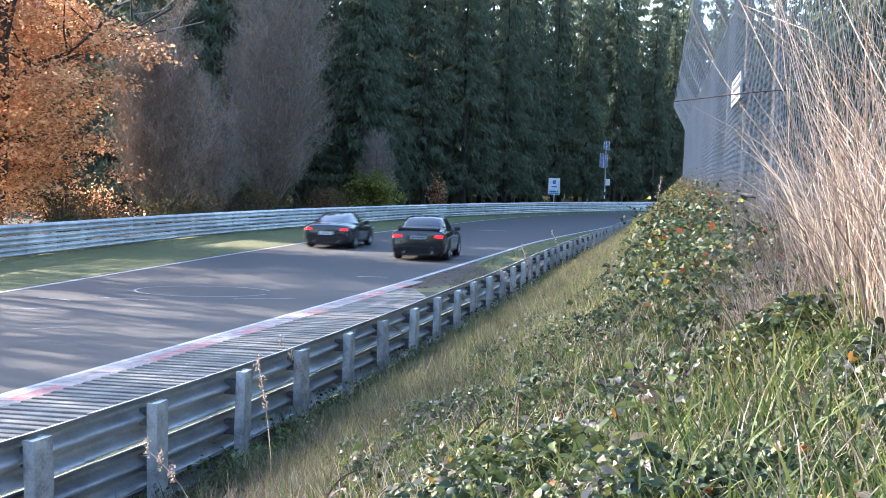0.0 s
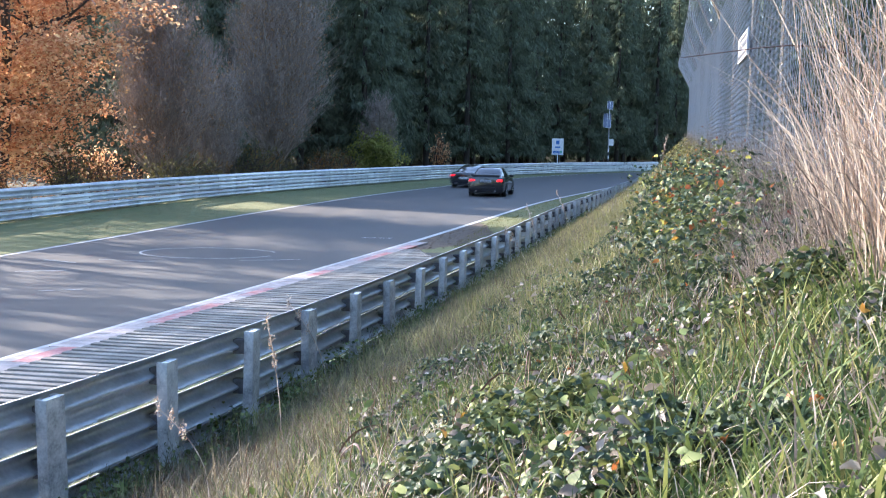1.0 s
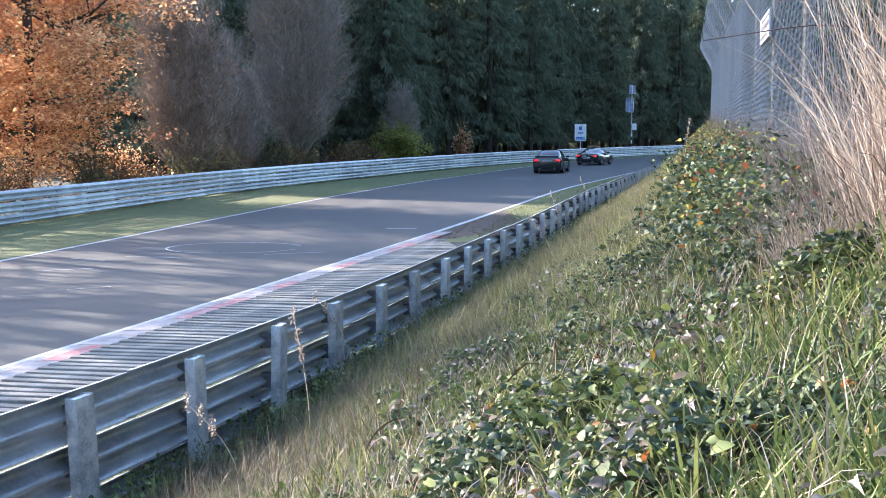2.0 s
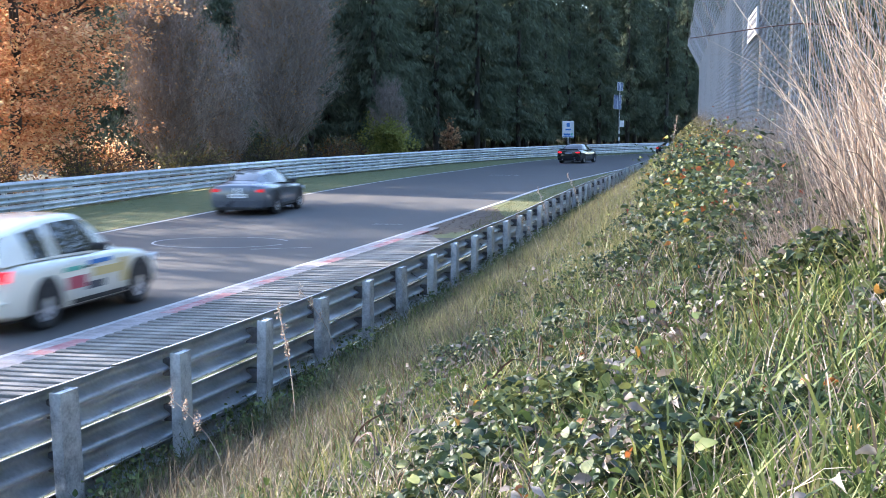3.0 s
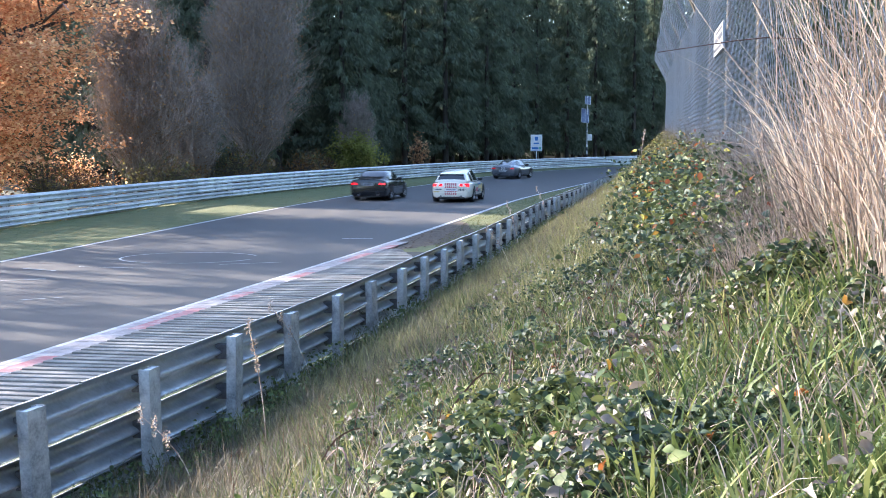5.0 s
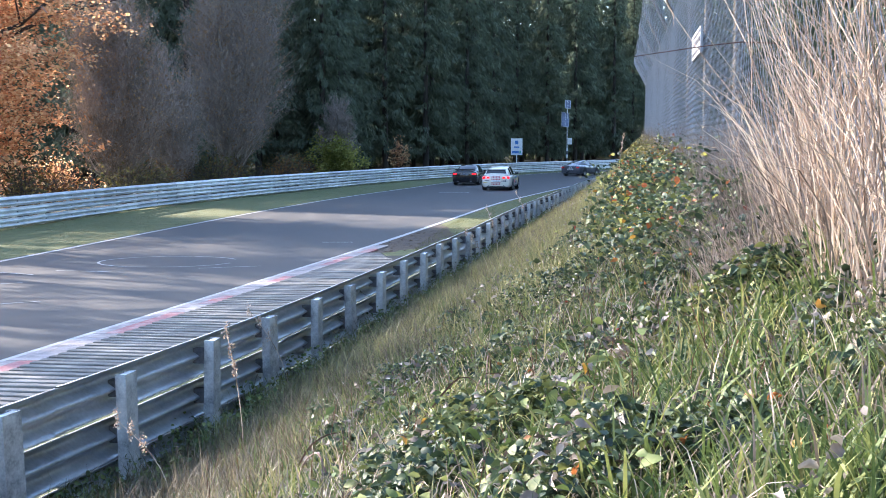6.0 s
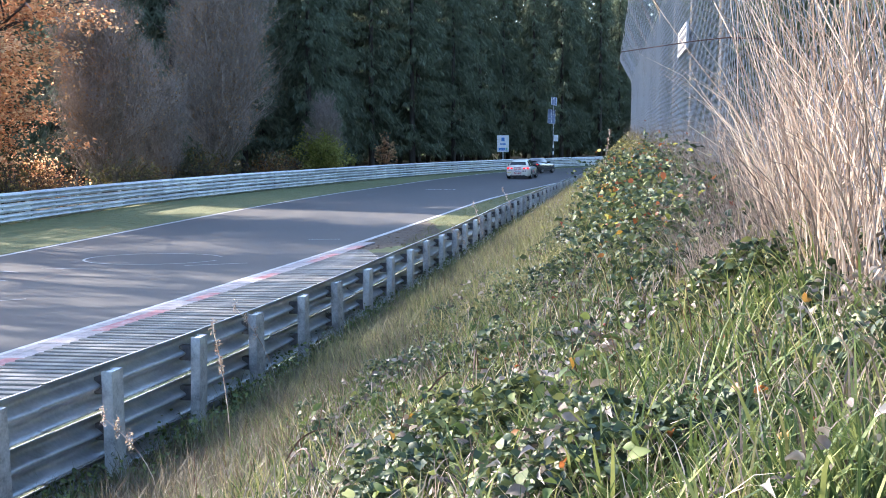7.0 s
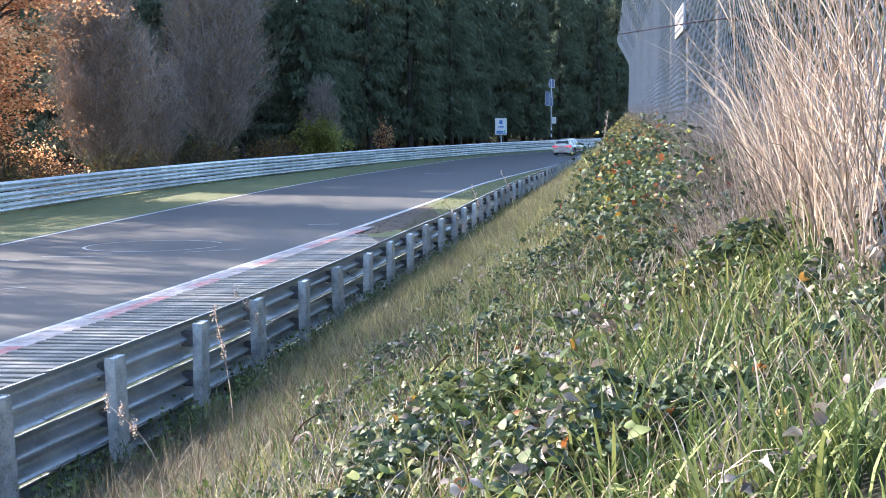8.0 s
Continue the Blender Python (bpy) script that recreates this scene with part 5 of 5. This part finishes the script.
def bank_plants():
    rng = np.random.default_rng(11)
    # short green sward under everything
    x, y = scatter(rng, 16000, 0.3, 1.0, 1.7, 42, 1, 3.1)
    sward = arched(rng, x, y, ground_z(x, y), 0.13, 0.0055, 1.2)
    # broad-bladed tufts standing out of the brambles
    cx, cy = scatter(rng, 950, 0.45, 1.0, 1.9, 9, 1, 6.3)
    lush = tufts(rng, cx, cy, 9, 0.04, 0.17, 0.006, 1.9)
    cx, cy = scatter(rng, 150, 0.76, 1.0, 1.8, 4.0, 1)
    corner = tufts(rng, cx, cy, 9, 0.05, 0.24, 0.007, 1.9)
    stuff("green_grass", "lush green broad-bladed grass tufts on the embankment", "grass", *join(sward, lush, corner), GRASS)
    # fine dry grass beside the rail
    x, y = scatter(rng, 64000, 0.0, 0.56, 3.4, 60, 1, 5.5)
    fine = arched(rng, x, y, ground_z(x, y), 0.17, 0.0036, 1.5)
    cx, cy = scatter(rng, 1700, 0.0, 0.52, 4.2, 34, 1)
    dry = tufts(rng, cx, cy, 15, 0.05, 0.25, 0.0036, 1.5)
    stuff("dry_grass", "fine brownish dry grass along the foot of the rail", "grass", *join(fine, dry), DRY_GRASS)
    x, y = scatter(rng, 9000, 0.25, 0.6, 3.4, 14, 1, 5.5)
    stuff("green_grass", "fine green grass among the dry stems", "grass", *arched(rng, x, y, ground_z(x, y), 0.2, 0.004, 1.2), GRASS)
    x, y = scatter(rng, 11000, 0.3, 1.0, 2.0, 40, 1, 7.7)
    stuff("dry_grass", "pale dry grass among the brambles", "grass", *arched(rng, x, y, ground_z(x, y) + 0.03, 0.2, 0.0042, 1.9), DEAD_STALK)
    y = rng.uniform(-14, 1.8, 9000)
    x = RIGHT_RAIL(y) + rng.uniform(0.02, 1.0, 9000) * (fence_x(y) - RIGHT_RAIL(y))
    stuff("green_grass", "grass on the bank beside the viewpoint", "grass", *blades(rng, x, y, 0.2, 0.006, 0.9), GRASS)
    # yellowing grass on the sunny slope
    x, y = scatter(rng, 42000, 0.16, 0.86, 8, 48, 1, 8.8)
    slope = blades(rng, x, y, 0.2, 0.0045, 0.8)
    cx, cy = scatter(rng, 900, 0.1, 0.8, 8.5, 32, 1)
    stuff("yellow_grass", "yellowing grass on the sunny slope above the rail", "grass", *join(slope, tufts(rng, cx, cy, 14, 0.06, 0.27, 0.006, 1.4)), YELLOW_GRASS)
    # weeds at the foot of the rail posts
    cx, cy = scatter(rng, 340, 0.0, 0.16, 5, 36, 1)
    k = np.repeat(np.arange(len(cx)), 30)
    px, py = cx[k] + rng.normal(0, 0.09, len(k)), cy[k] + rng.normal(0, 0.14, len(k))
    tall = rng.uniform(0.08, 0.34, len(cx))[k]
    weed = leaf_cloud(rng, np.stack([px, py, ground_z(px, py) + tall * rng.uniform(0.1, 1, len(k))], 1), 0.04, 0.7)
    stuff("rail_weeds", "green weeds and grass at the foot of the rail posts", "weeds", *join(weed, tufts(rng, cx, cy, 10, 0.06, 0.26, 0.007, 1.3)), GRASS)
    # brambles in low mounds, thick where the bank is rank
    x, y = scatter(rng, 80000, 0.3, 1.02, 2.35, 40, 1)
    u, fine = share_up(x, y), hum(x, y, 2.6, 1.9, 1.3)
    edge = np.interp(y, [2, 4, 6.5, 9, 11, 14, 20], [0.62, 0.6, 0.48, 0.4, 0.66, 0.78, 0.86]) + 0.16 * fine
    keep = (u > edge) & (fine > rng.uniform(-0.45, 0.0, len(x))) & ((y < 5) | (rng.uniform(0, 1, len(x)) < 0.75))
    x, y = x[keep], y[keep]
    z = ground_z(x, y) + canopy(x, y) * (1 - 0.75 * rng.uniform(0, 1, len(x)) ** 2.0)
    size = np.where(rng.uniform(0, 1, len(x)) < 0.35, 0.05, 0.033) * np.interp(y, [2, 4, 6, 10, 30], [0.7, 0.95, 0.7, 0.72, 1.1])
    stuff("bramble_leaves", "glossy dark green bramble leaves over the embankment", "bramble", *bramble(rng, x, y, z, size, 0.8, 0.35), BRAMBLE)
    x, y = scatter(rng, 5000, 0.5, 1.0, 1.9, 9.5, 1, 2.2)
    stuff("yellow_grass", "yellow-green grass blades woven through the brambles", "grass", *arched(rng, x, y, ground_z(x, y) + 0.02, 0.2, 0.0048, 1.8), YELLOW_GRASS)
    x, y = scatter(rng, 3000, 0.45, 1.0, 1.9, 12, 1, 5.2)
    stuff("dry_grass", "thin pale dead stalks woven through the brambles", "grass", *arched(rng, x, y, ground_z(x, y) + 0.04, 0.2, 0.0026, 2.1), STRAW)
    cx, cy = scatter(rng, 700, 0.35, 0.85, 4.6, 13, 1, 7.1)
    stuff("green_grass", "fresh grass tufts on the middle of the slope", "grass", *tufts(rng, cx, cy, 11, 0.05, 0.2, 0.0055, 1.7), GRASS)
    cx, cy = scatter(rng, 420, 0.4, 0.9, 4.6, 13, 1, 1.9)
    stuff("yellow_grass", "yellowing grass tufts on the middle of the slope", "grass", *tufts(rng, cx, cy, 11, 0.05, 0.2, 0.005, 1.7), YELLOW_GRASS)
    # broad fresh weeds
    cx, cy = scatter(rng, 90, 0.5, 0.9, 2.2, 7.5, 1, 4.1)
    k = np.repeat(np.arange(len(cx)), 12)
    px, py = cx[k] + rng.normal(0, 0.05, len(k)), cy[k] + rng.normal(0, 0.05, len(k))
    pz = ground_z(px, py) + rng.uniform(0.05, 0.2, len(k))
    stuff("broad_weeds", "fresh light green broad-leaved weeds among grass", "weeds", *leaflets(rng, np.stack([px, py, pz], 1), rng.uniform(0, 6.28, len(k)), rng.uniform(0.04, 0.07, len(k)), 0.8, 0.3, 0.24), GRASS)
    # withered leaves, curled and pale
    x, y = scatter(rng, 15000, 0.42, 1.02, 1.8, 24, 1, 4.4)
    z = ground_z(x, y) + canopy(x, y) * rng.uniform(0.5, 1.1, len(x))
    size = rng.uniform(0.02, 0.046, len(x))
    stuff("withered_leaves", "grey withered curled leaves among the brambles", "leaves", *leaflets(rng, np.stack([x, y, z], 1), rng.uniform(0, 6.28, len(x)), size, 1.0, 0.6, 0.3), WITHERED)
    # tangled thicket below the fence
    n = 4200
    c = rng.uniform(0, 1, (70, 3))
    cy = 5.6 + 10 * c[:, 1]
    cx = RIGHT_RAIL(cy) + (0.86 + 0.14 * c[:, 0]) * (fence_x(cy) - RIGHT_RAIL(cy))
    k = rng.integers(0, 70, n)
    p = np.stack([cx[k], cy[k], ground_z(cx[k], cy[k]) + 0.06 + 0.16 * c[k, 2]], 1) + rng.normal(0, 1, (n, 3)) * [0.2, 0.4, 0.1]
    p[:, 2] = np.maximum(p[:, 2], ground_z(p[:, 0], p[:, 1]) + 0.02)
    stuff("bramble_thicket", "tangled bramble thicket below the debris fence", "bramble", *bramble(rng, p[:, 0], p[:, 1], p[:, 2], rng.uniform(0.03, 0.055, n), 0.85, 0.35), BRAMBLE)
    k = k[:300]
    p = np.stack([cx[k], cy[k], ground_z(cx[k], cy[k]) + 0.14 + 0.16 * c[k, 2]], 1) + rng.normal(0, 1, (len(k), 3)) * [0.2, 0.4, 0.1]
    x, y = scatter(rng, 60, 0.7, 1.0, 2.2, 7, 1)
    low = np.stack([x, y, ground_z(x, y) + canopy(x, y) + 0.01], 1)
    p = np.concatenate([p, low])
    k2 = rng.integers(0, 70, 260)
    lime = np.stack([cx[k2], cy[k2], ground_z(cx[k2], cy[k2]) + 0.16 + 0.16 * c[k2, 2]], 1) + rng.normal(0, 1, (260, 3)) * [0.2, 0.4, 0.09]
    stuff("lime_leaves", "yellow-green bramble leaves turning in the thicket", "leaves", *leaflets(rng, lime, rng.uniform(0, 6.28, 260), rng.uniform(0.03, 0.05, 260), 0.8, 0.3), YELLOW_LEAF)
    y = rng.uniform(9, 15, 420)
    red = np.stack([RIGHT_RAIL(y) + rng.uniform(0.8, 0.95, 420) * (fence_x(y) - RIGHT_RAIL(y)), y], 1)
    p = np.concatenate([p, np.c_[red, ground_z(red[:, 0], red[:, 1]) + rng.uniform(0.1, 0.38, 420)]])
    stuff("autumn_leaves", "red orange and yellow autumn bramble leaves", "leaves", *leaflets(rng, p, rng.uniform(0, 6.28, len(p)), rng.uniform(0.026, 0.046, len(p)), 0.8, 0.4), AUTUMN)
    x, y = scatter(rng, 3600, 0.8, 1.03, 9, 38, 0)
    z = ground_z(x, y) + rng.uniform(0.03, 0.32, len(x))
    stuff("hedge_leaves", "mixed olive leaves on the crest of the bank", "leaves", *leaflets(rng, np.stack([x, y, z], 1), rng.uniform(0, 6.28, len(x)), rng.uniform(0.04, 0.08, len(x)), 0.7), OLIVE)
    # dead growth in front of the fence
    grey = reeds(rng, *scatter(rng, 3800, 0.96, 1.14, 5.5, 34, 1), 0.55, 0.18, 0.0026)
    tangle = arched(rng, *(lambda q: (q[0], q[1], ground_z(*q)))(scatter(rng, 7000, 0.92, 1.03, 4.0, 18, 1)), 0.3, 0.0036, 2.1)
    tall = join(reeds(rng, *scatter(rng, 280, 0.985, 1.1, 2.9, 4.6, 1), 1.5, 0.12, 0.0034), reeds(rng, *scatter(rng, 240, 0.985, 1.06, 4.0, 6.6, 1), 0.85, 0.24, 0.0032))
    mid = reeds(rng, *scatter(rng, 260, 0.985, 1.03, 3.5, 8.5, 1), 0.5, 0.15, 0.003)
    bent = arched(rng, *(lambda q: (q[0], q[1], ground_z(*q)))(scatter(rng, 620, 0.98, 1.06, 3.0, 5.6, 1)), 0.6, 0.005, 1.9)
    stuff("dead_stalks", "grey-brown dead stalks tangled below the fence", "dry grass", *join(grey, tangle, mid, bent), DEAD_STALK)
    arch = arched(rng, *(lambda q: (q[0], q[1], ground_z(*q)))(scatter(rng, 260, 0.985, 1.06, 3.0, 5.0, 1)), 1.0, 0.005, 1.7)
    stuff("straw", "tall bleached straw and dead grass against the fence", "dry grass", *join(tall, arch), STRAW)
    # brown dead stems standing in the grass
    stuff("dead_stems", "thin brown dead weed stems standing in grass", "weeds", *reeds(rng, *scatter(rng, 800, 0.05, 0.95, 2.6, 18, 1), 0.34, 0.16, 0.0024), RUST)
    # arching stems with their last leaves
    for k in range(18):
        x, y = scatter(rng, 1, 0.55, 0.98, 2.6, 12, 1)
        x, y = float(x[0]), float(y[0])
        a, l = rng.uniform(0, 2 * np.pi), rng.uniform(0.2, 0.42)
        z = float(ground_z(x, y)) + 0.08
        pts = []
        for t in np.linspace(0, 1, 9):
            q = (x + math.cos(a) * l * t, y + math.sin(a) * l * t)
            rise = float(ground_z(*q)) - float(ground_z(x, y))
            pts.append((*q, z + rise + 0.42 * math.sin(math.pi * min(1, t * 0.9)) * l + 0.012 * math.sin(9 * t + k)))
        secs = [[(p[0] + 0.0032 * math.cos(j * 1.2566), p[1] + 0.0032 * math.sin(j * 1.2566), p[2] + 0.0026 * math.cos(j * 1.2566 + a)) for j in range(6)] for p in pts]
        tagged(new("bramble_runner", loft("bramble_runner", secs, STEM, False)), "thin arching brown bramble runner", "bramble", "bramble runners")
    cane = [(1.05, 5.3, 2.88), (1.2, 5.25, 2.9), (1.35, 5.2, 2.92), (1.49, 5.2, 2.935), (1.63, 5.2, 2.93), (1.76, 5.2, 2.9), (1.89, 5.2, 2.83), (2.0, 5.2, 2.72), (2.08, 5.25, 2.5), (2.12, 5.3, 2.2)]
    secs = [[(x, y + 0.005 * math.cos(k * 1.2566) * (0.4 + 0.07 * i), z + 0.005 * math.sin(k * 1.2566) * (0.4 + 0.07 * i)) for k in range(6)] for i, (x, y, z) in enumerate(cane)]
    tagged(new("bramble_cane", loft("bramble_cane", secs, STEM, False)), "long dark bramble cane arching before the fence", "bramble")
    # verge turf
    y = 20 * (75 / 20) ** rng.uniform(0, 1, 30000)
    x = LEFT_RAIL(y) + rng.uniform(0.0, 1.0, 30000) * (LEFT_LINE(y) - 0.15 - LEFT_RAIL(y))
    V, F = blades(rng, x, y, 0.035, 0.012, 0.9)
    stuff("verge_turf", "short turf on the far verge", "grass", V, F, TURF)
    y = 27.6 * (70 / 27.6) ** rng.uniform(0, 1, 14000)
    bare = np.interp(y, [27.6, 29, 31, 36, 42], [1.9, 1.3, 1.1, 0.6, 0.2])
    x = RIGHT_LINE(y) + bare + rng.uniform(0.0, 1.0, 14000) * np.maximum(0.05, RIGHT_RAIL(y) - 0.25 - RIGHT_LINE(y) - bare)
    V, F = blades(rng, x, y, 0.07, 0.01, 0.9)
    stuff("verge_turf", "short turf between track and near rail", "grass", V, F, TURF)


def seed_stalks():
    """Single tall grasses with feathery heads by the rail."""
    rng = np.random.default_rng(5)
    for x, y, h, lean in ((-0.95, 7.6, 0.85, -0.1), (-0.9, 10.4, 0.8, -0.35), (-1.3, 7.0, 0.5, -0.3), (1.75, 20.5, 0.9, -0.2), (2.6, 23.5, 0.9, -0.25), (3.31, 18.0, 0.85, 0.08), (1.2, 15.4, 0.6, -0.3)):
        z = float(ground_z(x, y))
        segs, last, head = [], None, []
        for t in np.linspace(0, 1, 8):
            p = np.array([x + lean * t * t, y, z + h * t])
            if last is not None:
                segs.append((last, p, 0.0035, 0.002))
            if t > 0.7:
                head += [p + rng.normal(0, 0.01, 3) + [0, 0, rng.uniform(-0.05, 0.05)] for _ in range(45)]
            last = p
        stalk = new("grass_stalk")
        tagged(stalk, "single tall dry grass stalk with feathery seed head", "grass", "seed stalks")
        V, F = sticks(segs, 4)
        child("stem", arrays("stem", V, F, 4, STRAW), stalk)
        V, F = leaf_cloud(rng, np.array(head), 0.016, 0.4, -0.9)
        tagged(child("seed_head", arrays("seed_head", V, F, 4, STRAW), stalk), kind="stuff")


bank_plants()
seed_stalks()


motions()
